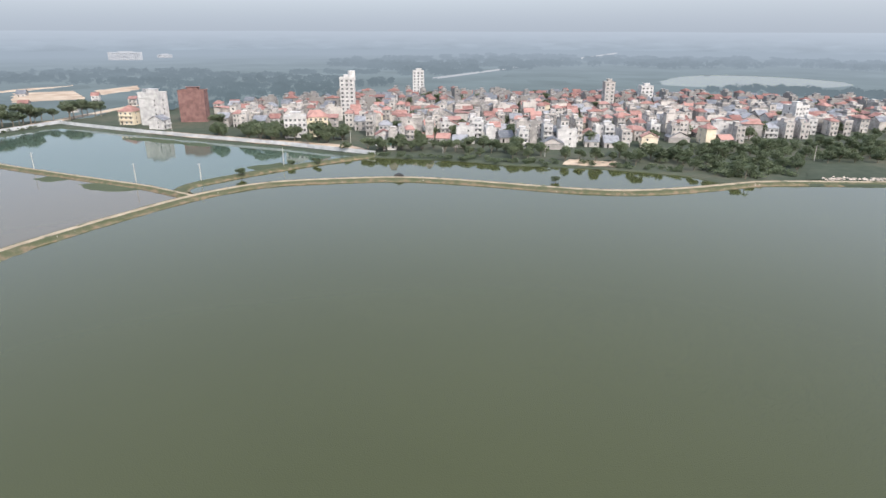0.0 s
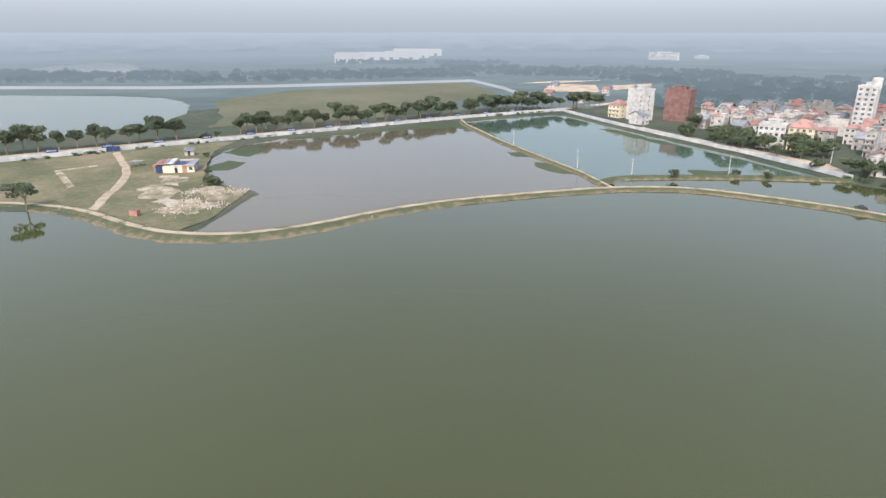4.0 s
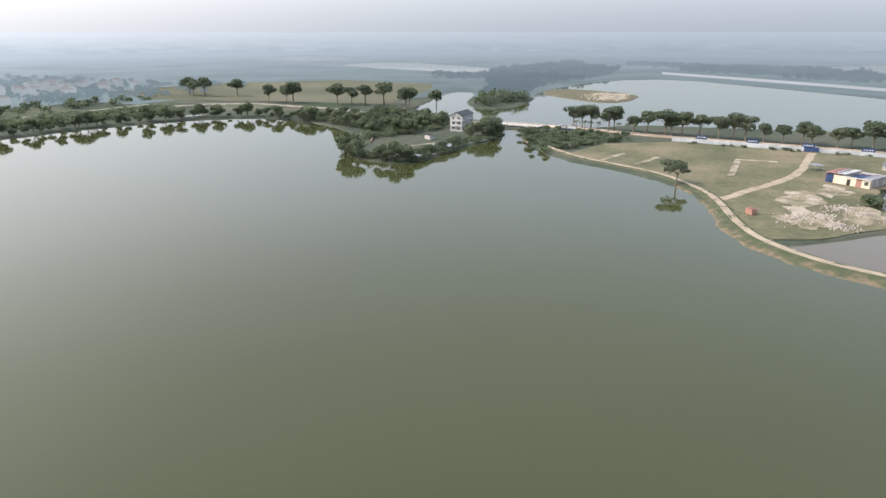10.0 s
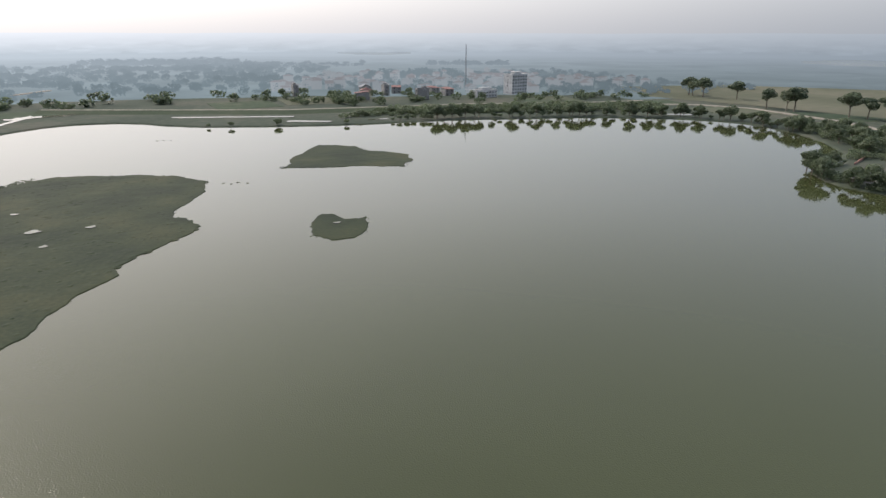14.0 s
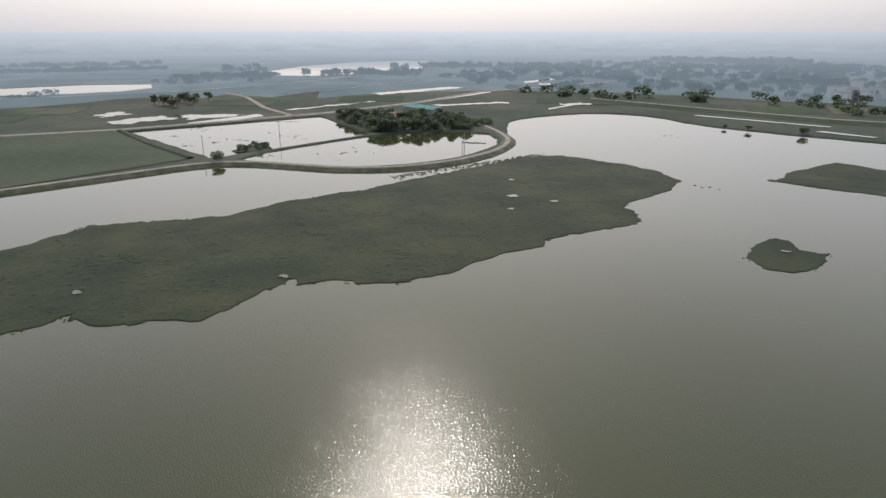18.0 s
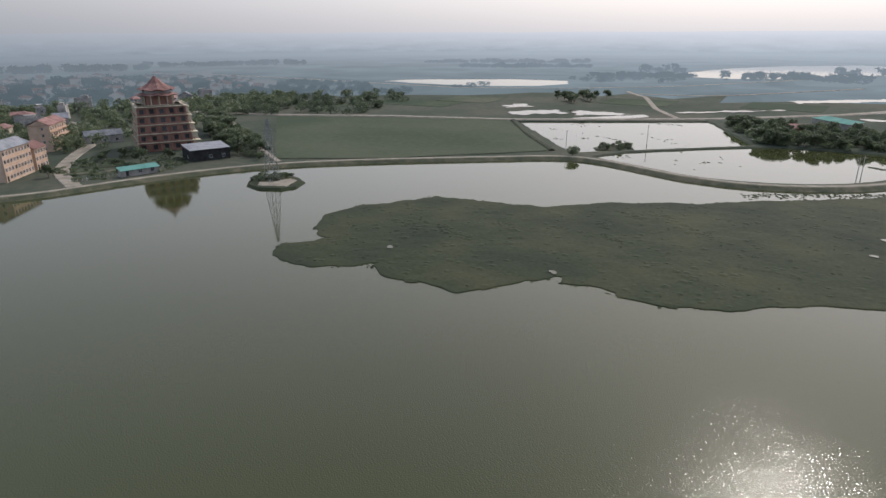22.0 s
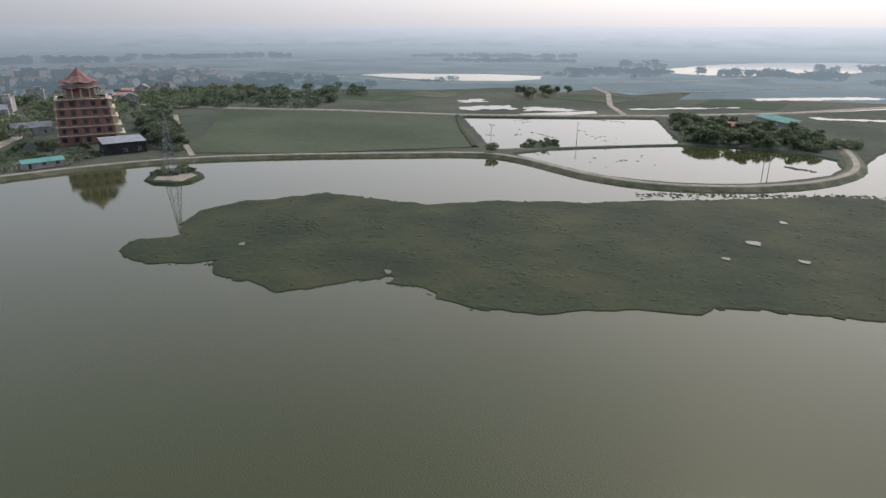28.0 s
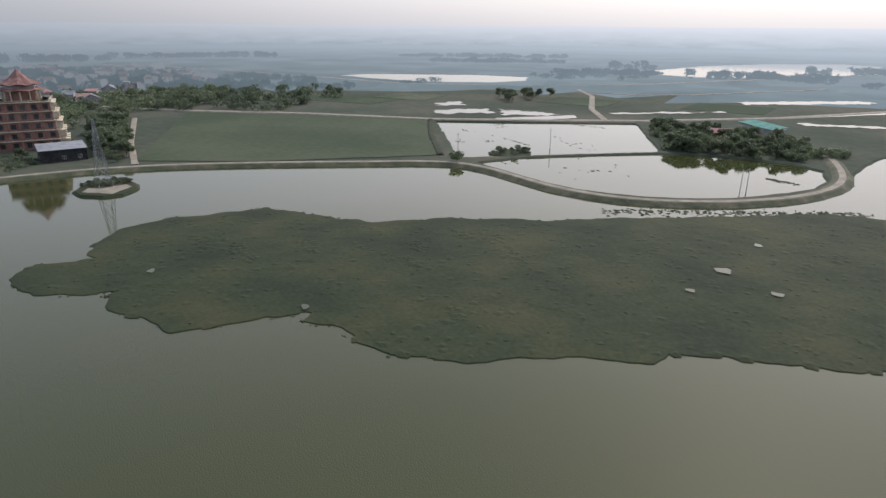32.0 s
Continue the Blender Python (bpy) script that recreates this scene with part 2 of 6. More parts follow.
M_TRACK = mat("grey_dirt_track", (0.17, 0.15, 0.12), (0.29, 0.26, 0.21), 0.2, fine=7)
M_WALLO = mat("ochre_render", (0.47, 0.33, 0.24), (0.62, 0.46, 0.35), 0.3, fine=6, per_object=0.15, bump=0.1)
M_CONC = mat("concrete", (0.33, 0.32, 0.30), (0.48, 0.46, 0.42), 0.4, fine=7)
M_RUBBLE = mat("pale_rubble", (0.24, 0.21, 0.18), (0.44, 0.40, 0.35), 0.3, fine=6)
M_FLOAT = mat("floating_weed", (0.010, 0.019, 0.007), (0.037, 0.041, 0.016), 0.035, mid=(0.020, 0.030, 0.011), fine=24, bump=0.22)
M_LEAF = mat("leaves", (0.085, 0.115, 0.062), (0.15, 0.185, 0.105), 0.25, fine=9, bump=0.0, per_object=0.25, rough=0.5, spec=0.55)
M_LEAF2 = mat("dark_leaves", (0.075, 0.105, 0.064), (0.14, 0.17, 0.10), 0.25, fine=9, bump=0.0, per_object=0.25, rough=0.5, spec=0.55)
for leafy in (M_LEAF, M_LEAF2):          # light passes through leaves
    ln, ll = leafy.node_tree.nodes, leafy.node_tree.links
    thin, both = ln.new("ShaderNodeBsdfTranslucent"), ln.new("ShaderNodeMixShader")
    both.inputs[0].default_value = 0.55
    ll.new(ln["Color Ramp"].outputs[0], thin.inputs[0])
    ll.new(ln["Principled BSDF"].outputs[0], both.inputs[1])
    ll.new(thin.outputs[0], both.inputs[2])
    ll.new(both.outputs[0], ln["Material Output"].inputs[0])
M_BARK = mat("bark", (0.10, 0.085, 0.065), (0.22, 0.19, 0.15), 2.0)
M_WALL = mat("painted_render", (0.20, 0.195, 0.19), (0.47, 0.45, 0.425), 0.25, fine=6, per_object=0.5, bump=0.1)
M_WALLW = mat("white_paint", (0.34, 0.34, 0.34), (0.53, 0.53, 0.52), 0.3, fine=6, per_object=0.15, bump=0.1)
M_WALLY = mat("yellow_render", (0.50, 0.44, 0.33), (0.64, 0.58, 0.46), 0.3, fine=6, per_object=0.15, bump=0.1)
M_WALLG = mat("bare_render", (0.26, 0.25, 0.24), (0.44, 0.42, 0.40), 0.3, fine=6, per_object=0.3, bump=0.1)
M_ROOFR = mat("red_roof_tiles", (0.17, 0.09, 0.08), (0.33, 0.195, 0.17), 0.3, fine=8, per_object=0.4)
M_ROOFG = mat("grey_roof_sheet", (0.10, 0.11, 0.125), (0.24, 0.25, 0.27), 0.3, fine=8, per_object=0.4, rough=0.6)
M_ROOFB = mat("blue_green_sheet", (0.06, 0.19, 0.165), (0.12, 0.27, 0.24), 0.3, per_object=0.3, rough=0.85, spec=0.15)
M_GLASS = mat("window_glass", (0.03, 0.035, 0.04), (0.09, 0.10, 0.11), 0.3, rough=0.1, bump=0, per_object=0.4, spec=0.5)
M_FENCE = mat("fence_sheet", (0.34, 0.36, 0.38), (0.49, 0.51, 0.52), 0.2, fine=10, rough=0.5, per_object=0.25)
M_BLUE = mat("blue_panel", (0.018, 0.034, 0.085), (0.032, 0.058, 0.14), 0.4, rough=0.5, per_object=0.2)
M_STEEL = mat("galvanised_steel", (0.20, 0.21, 0.22), (0.32, 0.33, 0.34), 1.0, rough=0.55, metal=0.4)
M_BRICK = mat("terracotta_render", (0.24, 0.125, 0.10), (0.38, 0.215, 0.165), 0.3, fine=6, per_object=0.2)
M_DARK = mat("dark_opening", (0.02, 0.02, 0.02), (0.05, 0.05, 0.05), 0.5, bump=0)
M_DUST = mat("dusty_ground", (0.105, 0.10, 0.056), (0.34, 0.305, 0.255), 0.12, mid=(0.22, 0.19, 0.13), fine=6)
M_SLATE = mat("dark_slate", (0.03, 0.034, 0.04), (0.065, 0.07, 0.078), 0.4, fine=8, rough=0.7)
M_BARE = mat("bare_soil", (0.24, 0.18, 0.13), (0.42, 0.35, 0.27), 0.05, fine=12)


# ---- building helpers ----
def mesh_of(bm, name, material):
    me = bpy.data.meshes.new(name)
    bm.to_mesh(me)
    bm.free()
    for k in (material if isinstance(material, (list, tuple)) else [material]):
        me.materials.append(k)
    return me


def part(name, bm, material, parent=None, label=""):
    me = bm if isinstance(bm, bpy.types.Mesh) else mesh_of(bm, name, material)
    ob = new(name, me)
    if parent:
        ob.parent = parent
    if label:
        ob["label"] = label
    return ob


def pydata(name, verts, faces, material):
    me = bpy.data.meshes.new(name)
    me.from_pydata([tuple(v) for v in verts], [], faces)
    me.materials.append(material)
    me.update()
    return me


def box(bm, x0, x1, y0, y1, z0, z1, m=None):
    v = [bm.verts.new((m @ Vector(p)) if m else p) for p in ((x0, y0, z0), (x1, y0, z0), (x1, y1, z0), (x0, y1, z0), (x0, y0, z1), (x1, y0, z1), (x1, y1, z1), (x0, y1, z1))]
    for f in ((0, 3, 2, 1), (4, 5, 6, 7), (0, 1, 5, 4), (1, 2, 6, 5), (2, 3, 7, 6), (3, 0, 4, 7)):
        bm.faces.new([v[k] for k in f])
    return bm


def boxes(*rows):
    bm = bmesh.new()
    for r in rows:
        box(bm, *r)
    return bm


def empty(name, m=None):
    ob = new(name)
    ob.empty_display_size = 0.5
    if m:
        ob.matrix_world = m
    return ob


def chaikin(pts, closed=True, times=2):
    for _ in range(times):
        out = [] if closed else [pts[0]]
        for k in range(len(pts) if closed else len(pts) - 1):
            (ax, ay), (bx, by) = pts[k], pts[(k + 1) % len(pts)]
            out += [(0.75 * ax + 0.25 * bx, 0.75 * ay + 0.25 * by), (0.25 * ax + 0.75 * bx, 0.25 * ay + 0.75 * by)]
        if not closed:
            out.append(pts[-1])
        pts = out
    return pts


def dense(pts, step, closed=True, wob=0.0, scale=0.1):
    """Points every step metres along a line, with an uneven edge."""
    out = []
    for k in range(len(pts) if closed else len(pts) - 1):
        a, b = Vector(pts[k]), Vector(pts[(k + 1) % len(pts)])
        n = max(1, int((b - a).length / step))
        side = Vector((-(b - a).y, (b - a).x)).normalized() if (b - a).length else Vector((0, 0))
        for j in range(n):
            p = a.lerp(b, j / n)
            w = wob * (noise.noise((p.x * scale, p.y * scale, 3.3)) + 0.5 * noise.noise((p.x * scale * 3, p.y * scale * 3, 7.7)))
            out.append((p.x + side.x * w, p.y + side.y * w))
    if not closed:
        out.append(tuple(pts[-1]))
    return out


def area(pts):
    return 0.5 * sum(pts[k][0] * pts[(k + 1) % len(pts)][1] - pts[(k + 1) % len(pts)][0] * pts[k][1] for k in range(len(pts)))


def ccw(pts):
    return pts if area(pts) > 0 else pts[::-1]


def offset(pts, d):
    """A closed counter-clockwise outline moved outwards by d."""
    out, n = [], len(pts)
    for k in range(n):
        a, b, c = Vector(pts[k - 1]), Vector(pts[k]), Vector(pts[(k + 1) % n])
        t = (c - a)
        nrm = Vector((t.y, -t.x)).normalized() if t.length else Vector((0, 0))
        out.append((b.x + nrm.x * d, b.y + nrm.y * d))
    return out


def inside(pts, x, y):
    c, j = False, len(pts) - 1
    for i in range(len(pts)):
        xi, yi = pts[i]
        xj, yj = pts[j]
        if (yi > y) != (yj > y) and x < (xj - xi) * (y - yi) / (yj - yi) + xi:
            c = not c
        j = i
    return c


def sheet(name, outline, z, material, label="", category="", kind="structure", cell=0.0, bumpy=0.0, wob=0.0, step=4.0, skirt=0.0):
    """A flat piece of ground with an uneven outline, filled with triangles; cell adds inner points that rise and sink."""
    from mathutils.geometry import delaunay_2d_cdt
    pts = ccw(dense(outline, step, True, wob))
    n = len(pts)
    edges = [(k, (k + 1) % n) for k in range(n)]
    co = [Vector(p) for p in pts]
    if cell:
        xs, ys = [p[0] for p in pts], [p[1] for p in pts]
        y = min(ys) + cell / 2
        while y < max(ys):
            x = min(xs) + cell / 2
            while x < max(xs):
                q = (x + random.uniform(-0.3, 0.3) * cell, y + random.uniform(-0.3, 0.3) * cell)
                if inside(pts, *q):
                    co.append(Vector(q))
                x += cell
            y += cell
    vs, _, fs, *_ = delaunay_2d_cdt(co, edges, [list(range(n))], 1, 1e-4)
    verts = [(v.x, v.y, z + (bumpy * (noise.noise((v.x * 0.15, v.y * 0.15, 0)) + noise.noise((v.x * 0.6, v.y * 0.6, 5))) if k >= n else 0)) for k, v in enumerate(vs)]
    faces = [f if (vs[f[1]] - vs[f[0]]).cross(vs[f[2]] - vs[f[0]]) > 0 else f[::-1] for f in map(list, fs)]
    if skirt:
        m = len(verts)
        out = offset(pts, skirt * 1.5)
        verts += [(p[0], p[1], z - skirt) for p in out]
        faces += [[k, m + k, m + (k + 1) % n, (k + 1) % n] for k in range(n)]
    ob = new(name, pydata(name, verts, faces, material))
    return tagged(ob, label, category, kind=kind)


def sweep(name, line, profile, material, label, category, kind="structure", step=4.0, wob=0.0, parent=None, jag=0.0, grow=None):
    """A bank or road: a profile of (across, up) carried along a line."""
    line = dense(line, step, False, wob)
    verts, faces, n = [], [], len(profile)
    for k, p in enumerate(line):
        a, b = Vector(line[max(k - 1, 0)]), Vector(line[min(k + 1, len(line) - 1)])
        s = Vector(((b - a).y, -(b - a).x)).normalized()
        for u, h in profile:
            w = u * (1 + jag * noise.noise((p[0] * 0.2, p[1] * 0.2, u))) * (grow(p) if grow and u > 3 else 1)
            verts.append((p[0] + s.x * w, p[1] + s.y * w, h + jag * 0.5 * noise.noise((p[0] * 0.25 + u, p[1] * 0.25, 1))))
    for k in range(len(line) - 1):
        for j in range(n - 1):
            faces.append((k * n + j, k * n + j + 1, (k + 1) * n + j + 1, (k + 1) * n + j))
    ob = new(name, pydata(name, verts, faces, material))
    if parent:
        ob.parent = parent
    return tagged(ob, label, category, kind=kind)


# ---- the land: one sheet with the lakes cut out of it ----
LAKE = [(330, 288), (262, 210), (250, 118), (260, 83), (268, 50), (270, 8), (256, -48), (238, -93), (222, -134), (190, -146), (156, -150), (130, -163), (112, -190), (104, -225), (105, -260), (120, -292),
        (135, -330), (141, -357), (126, -396), (95, -432), (50, -430), (16, -392), (-34, -372), (-103, -355), (-144, -354), (-189, -354), (-232, -341), (-280, -331), (-323, -311), (-362, -282), (-380, -245), (-364, -185), (-318, -126), (-273, -116), (-259, -103)]
LAKE += [(-250, -80), (-257, -63), (-288, -58), (-316, -55), (-345, -46), (-392, -54), (-396, -46), (-345, -29), (-297, 2), (-280, 35), (-260, 62), (-231, 77), (-204, 84), (-176, 96), (-188, 116), (-209, 139), (-216, 151), (-236, 143), (-254, 141), (-275, 152), (-318, 172),
         (-346, 215), (-336, 284), (-320, 372), (-299, 466), (-285, 472), (-211, 436), (-152, 411), (-104, 391), (-60, 366), (-28, 358), (5, 352), (36, 339), (67, 335), (96, 327), (122, 316), (134, 303), (138, 289), (158, 294), (217, 290)]
LAKE_WEST = [(-417, -40), (-411, -10), (-447, 31), (-454, 79), (-457, 145), (-491, 224), (-614, 282), (-716, 274), (-846, 154), (-975, 33), (-903, -58), (-700, -105), (-570, -80), (-500, -88), (-508, -125), (-560, -145), (-660, -170), (-655, -195), (-560, -182), (-450, -155), (-438, -110), (-420, -56)]
POND_NE = [(352, -192), (286, -313), (201, -253), (233, -148)]
POND_LOOP = [(225, -149), (197, -255), (178, -272), (140, -296), (114, -262), (113, -226), (121, -195), (137, -173), (160, -158), (192, -154)]
FAR_POND_W = [(-1355, 254), (-1577, 395), (-1676, 559), (-1282, 464), (-1060, 371), (-1178, 306)]
FAR_POND_SW = [(-1143, -670), (-1356, -619), (-1238, -410), (-1134, -282), (-996, -281), (-1031, -440)]
FAR_POND_S2 = [(-1340, -1031), (-1673, -1095), (-1591, -833), (-1274, -757)]
FAR_POND_S = [(-486, -2218), (-878, -2880), (-789, -2022), (-561, -1838)]
FAR_POND_N = [(287, 890), (426, 1114), (556, 1061), (602, 915), (486, 824), (349, 846)]
RIVER = [(848, -240), (711, -508), (598, -422), (679, -299)]
RIVER_E = [(694, -672), (826, -1036), (710, -1324), (527, -1008), (554, -713)]


def build_ground():
    from mathutils.geometry import delaunay_2d_cdt
    co, zs, edges, holes = [], [], [], []
    ring = [(4300 * math.cos(a * math.tau / 96), 4300 * math.sin(a * math.tau / 96)) for a in range(96)]
    loops = [(ring, 0.7)]
    for poly, step, wob, bank in ((LAKE, 3.0, 1.4, 2.2), (LAKE_WEST, 8, 2.5, 3), (POND_NE, 5, 1.5, 1.5), (POND_LOOP, 5, 1.0, 1.5), (FAR_POND_W, 25, 8, 4), (FAR_POND_SW, 25, 8, 4), (FAR_POND_S2, 25, 8, 4),
                                  (FAR_POND_S, 40, 10, 4), (FAR_POND_N, 20, 8, 4), (RIVER, 15, 6, 3), (RIVER_E, 20, 8, 4)):
        shore = ccw(dense(chaikin(poly, True, 0 if poly is POND_NE else 1), step, True, wob, 0.08))
        holes.append(shore)
        loops += [(shore, -0.35), (offset(shore, bank), 0.7)]
    for pts, z in loops:
        k = len(co)
        co += [Vector(p) for p in pts]
        zs += [z] * len(pts)
        edges += [(k + j, k + (j + 1) % len(pts)) for j in range(len(pts))]
    for gx in range(-2100, 2101, 60):
        for gy in range(-2100, 2101, 60):
            co.append(Vector((gx + random.uniform(-15, 15), gy + random.uniform(-15, 15))))
            zs.append(0.7 + 0.1 * noise.noise((gx * 0.01, gy * 0.01, 0)))
    vs, _, fs, orig, *_ = delaunay_2d_cdt(co, edges, [list(range(96))], 1, 1e-3)
    boxes_of = [(min(p[0] for p in h), max(p[0] for p in h), min(p[1] for p in h), max(p[1] for p in h)) for h in holes]
    verts = [(v.x, v.y, min((zs[i] for i in o), default=0.5)) for v, o in zip(vs, orig)]
    faces, away = [], []
    for f in fs:
        c = (vs[f[0]] + vs[f[1]] + vs[f[2]]) / 3
        if any(b[0] < c.x < b[1] and b[2] < c.y < b[3] and inside(h, c.x, c.y) for h, b in zip(holes, boxes_of)):
            continue
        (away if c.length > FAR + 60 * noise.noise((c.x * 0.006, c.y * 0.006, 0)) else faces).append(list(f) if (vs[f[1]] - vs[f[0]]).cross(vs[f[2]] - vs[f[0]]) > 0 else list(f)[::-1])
    # far land glows in painted haze colours instead of being lit
    tagged(new("backdrop_far_land", pydata("backdrop_far_land", verts, away, M_HAZELAND)), "far fields and villages in painted blue-grey haze", "backdrop", kind="structure")
    tagged(new("ground", pydata("ground", verts, faces, M_GROUND)), "flat land of grass, soil and worn verges", "ground", kind="structure")


build_ground()
disc = bmesh.new()
bmesh.ops.create_circle(disc, cap_ends=True, segments=64, radius=4300)
water = tagged(part("water", disc, M_WATER), "calm green silty lake water under a hazy sky", "water", kind="structure")
GREY_POND = [(-160, 108), (-152, 190), (-126, 244), (-112, 268), (-176, 303), (-301, 366), (-330, 400), (-365, 215), (-345, 150), (-255, 120), (-205, 125), (-178, 92)]
TEAL_POND = [(-116, 274), (-176, 305), (-300, 370), (-320, 420), (-305, 482), (-280, 482), (-150, 420), (-45, 375), (-64, 348), (-90, 328), (-112, 305)]
sheet("water_grey_pond", GREY_POND, 0.02, M_WATER_GREY, "shallow grey-brown fish pond water", "pond", step=20)
sheet("water_teal_pond", TEAL_POND, 0.025, M_WATER_TEAL, "calm teal green pond water", "pond", step=20)

# dikes with their dirt roads
DIKE = [(-480, -60), (-396, -40), (-345, -22), (-306, 9), (-290, 35), (-275, 59), (-253, 74), (-236, 82), (-203, 88), (-184, 94), (-170, 105), (-161, 119), (-156, 138), (-154, 165), (-149, 190), (-139, 215), (-127, 240), (-112, 268), (-93, 288), (-78, 296), (-50, 302), (-22, 306), (4, 301), (32, 292), (57, 283), (82, 278), (110, 282), (141, 293), (160, 299), (217, 297), (340, 300)]
BANK = [(-6.2, -0.7), (-4.2, 0.35), (-2.2, 1.15), (-1.7, 1.25), (1.7, 1.25), (2.2, 1.15), (4.4, 0.35), (6.4, -0.7)]
ROADP = [(-1.5, 1.2), (-1.3, 1.3), (-0.55, 1.28), (0, 1.34), (0.55, 1.28), (1.3, 1.3), (1.5, 1.2)]
main_dike = chaikin(DIKE, False, 2)
sweep("dike_main", main_dike[8:], BANK, M_BANK, "earth dike with grassy sides and bare orange soil at the water", "dike", jag=0.3, step=2.5, grow=lambda p: 1.42 if 88 < p[1] < 150 else 1.2 if p[1] < 200 else 1.0)
sweep("road_dike", main_dike[8:], ROADP, M_ROAD, "pale dirt road along the crest of the dike", "road", jag=0.1)
CROSS = [(-112, 268), (-139, 285), (-176, 302), (-231, 328), (-303, 368), (-325, 385)]
sweep("dike_cross", CROSS, [(u * 0.62, h) for u, h in BANK], M_BANK, "narrow earth dike between two ponds", "dike", jag=0.35, step=2.5)
sweep("path_cross", CROSS, [(u * 0.55, h) for u, h in ROADP], M_ROAD, "worn footpath on the narrow dike", "path", jag=0.2)
POND_DIKE = [(-116, 272), (-125, 284), (-108, 307), (-85, 331), (-60, 351), (-41, 366)]
sweep("dike_pond", chaikin(POND_DIKE, False), [(u * 0.8, h) for u, h in BANK], M_BANK, "overgrown earth dike beside the inner pond", "dike", jag=0.4, step=2.5)
DIKE_S = [(300, 240), (262, 160), (252, 112), (262, 82), (270, 50), (273, 8), (260, -42), (240, -92), (223, -135), (203, -146), (180, -149), (155, -153), (132, -165), (114, -190), (105, -220), (105, -248), (113, -273), (130, -297), (150, -320), (190, -340)]
south_dike = chaikin(DIKE_S, False, 2)
sweep("dike_south", south_dike, [(-6.5, -0.7), (-4, 0.7), (-2.6, 1.4), (-2, 1.5), (2, 1.5), (2.6, 1.4), (4, 0.6), (6, -0.7)], M_BANK2, "smooth curving earth dike with grassy slopes", "dike", jag=0.15, step=2.5)
sweep("road_south", south_dike, [(u, h + 0.26) for u, h in ROADP], M_TRACK, "pale concrete track on the curving dike", "road", jag=0.05)

# floating weed islands
ISL_A = [(139, 33), (133, 33), (125, 27), (120, 20), (119, 9), (117, 12), (107, 11), (100, 4), (89, -1), (88, -12), (86, -31), (82, -28), (77, -34), (67, -37), (59, -41), (51, -54), (42, -76), (34, -87), (35, -93), (27, -104), (18, -115), (10, -128), (15, -141), (20, -143), (19, -150)]
ISL_A += [(8, -180), (5, -200), (19, -219), (33, -226), (48, -230), (69, -236), (87, -223), (105, -173), (117, -143), (124, -122), (135, -104), (142, -91), (146, -68), (152, -63), (163, -55), (180, -38), (178, -18), (182, -7), (173, 8), (161, 16), (152, 16), (146, 13), (145, 20), (149, 30)]
ISL_B = [(-30, -218), (-42, -215), (-54, -211), (-72, -208), (-89, -199), (-98, -211), (-101, -228), (-95, -241), (-85, -248), (-81, -266), (-62, -278), (-48, -254), (-39, -240), (-38, -228)]
ISL_C = [(-27, -118), (-32, -127), (-36, -126), (-38, -117), (-43, -116), (-47, -118), (-44, -111), (-42, -102), (-36, -96), (-29, -96), (-24, -103), (-25, -109)]
for outline, label in ((ISL_A, "large low raft of dark green floating weed"), (ISL_B, "long raft of floating weed on the lake"), (ISL_C, "small raft of floating weed with a notch")):
    sheet("weed_island", outline, 0.22, M_FLOAT, label, "weed island", kind="structure", cell=3.0, bumpy=0.12, wob=2.0, step=0.8, skirt=0.2)
for x, y, r in ((62.6, -141, 2.4), (88.6, -31, 1.5), (128.9, 1, 1.5), (45, -140, 1.7), (56.5, -122, 1.3), (73, -168, 1.6), (-34.5, -113, 1.5)):
    n = noise.noise((x, y, 0))
    sheet("weed_pool", [(x + r * (1 + 0.35 * math.sin(3 * a + x)) * math.cos(a), y + 0.8 * r * (1 + 0.3 * math.cos(2 * a + y)) * math.sin(a)) for a in [k * math.tau / 9 for k in range(9)]], 0.5, M_WATER, "small open pool in the floating weed", "pool", step=2)
rng = random.Random(3)
verts, faces = [], []


def lump(x, y, z, r, h):
    """A low uneven clump of weed."""
    k = len(verts)
    n = 6
    for j in range(n):
        a = j * math.tau / n + rng.uniform(-0.2, 0.2)
        q = r * rng.uniform(0.7, 1.25)
        verts.append((x + q * math.cos(a), y + q * math.sin(a), z))
    verts.append((x + rng.uniform(-0.3, 0.3) * r, y + rng.uniform(-0.3, 0.3) * r, z + h))
    faces.extend((k + j, k + (j + 1) % n, k + n) for j in range(n))


for _ in range(1800):                       # tufts over the large raft
    x, y = rng.uniform(5, 184), rng.uniform(-234, 35)
    if inside(ISL_A, x, y):
        lump(x, y, 0.16, rng.uniform(0.6, 2.2), rng.uniform(0.12, 0.3))
for outline in (ISL_A, ISL_B, ISL_C):       # ragged rim
    for x, y in dense(outline, 0.9):
        if rng.random() < 0.4:
            lump(x + rng.uniform(-1.0, 1.0), y + rng.uniform(-1.0, 1.0), -0.03, rng.uniform(0.2, 0.8), rng.uniform(0.1, 0.3))
for _ in range(330):                        # loose clumps between the raft and the curving dike
    t = rng.random()
    x, y = 124 - 44 * t + rng.gauss(0, 2.2), -150 - 84 * t + rng.gauss(0, 2.2)
    lump(x, y, -0.03, rng.uniform(0.3, 1.2), rng.uniform(0.12, 0.4))
for x, y in ((60, -46), (62, -48), (63, -45), (64, -50), (88, -40), (90, -38), (92, -6), (112, 4), (66, -43), (58, -44), (20, -330), (24, -333), (28, -331), (-12, -190), (-8, -193), (-5, -191), (-2, -194)):
    lump(x, y, -0.03, rng.uniform(0.5, 1.3), 0.3)
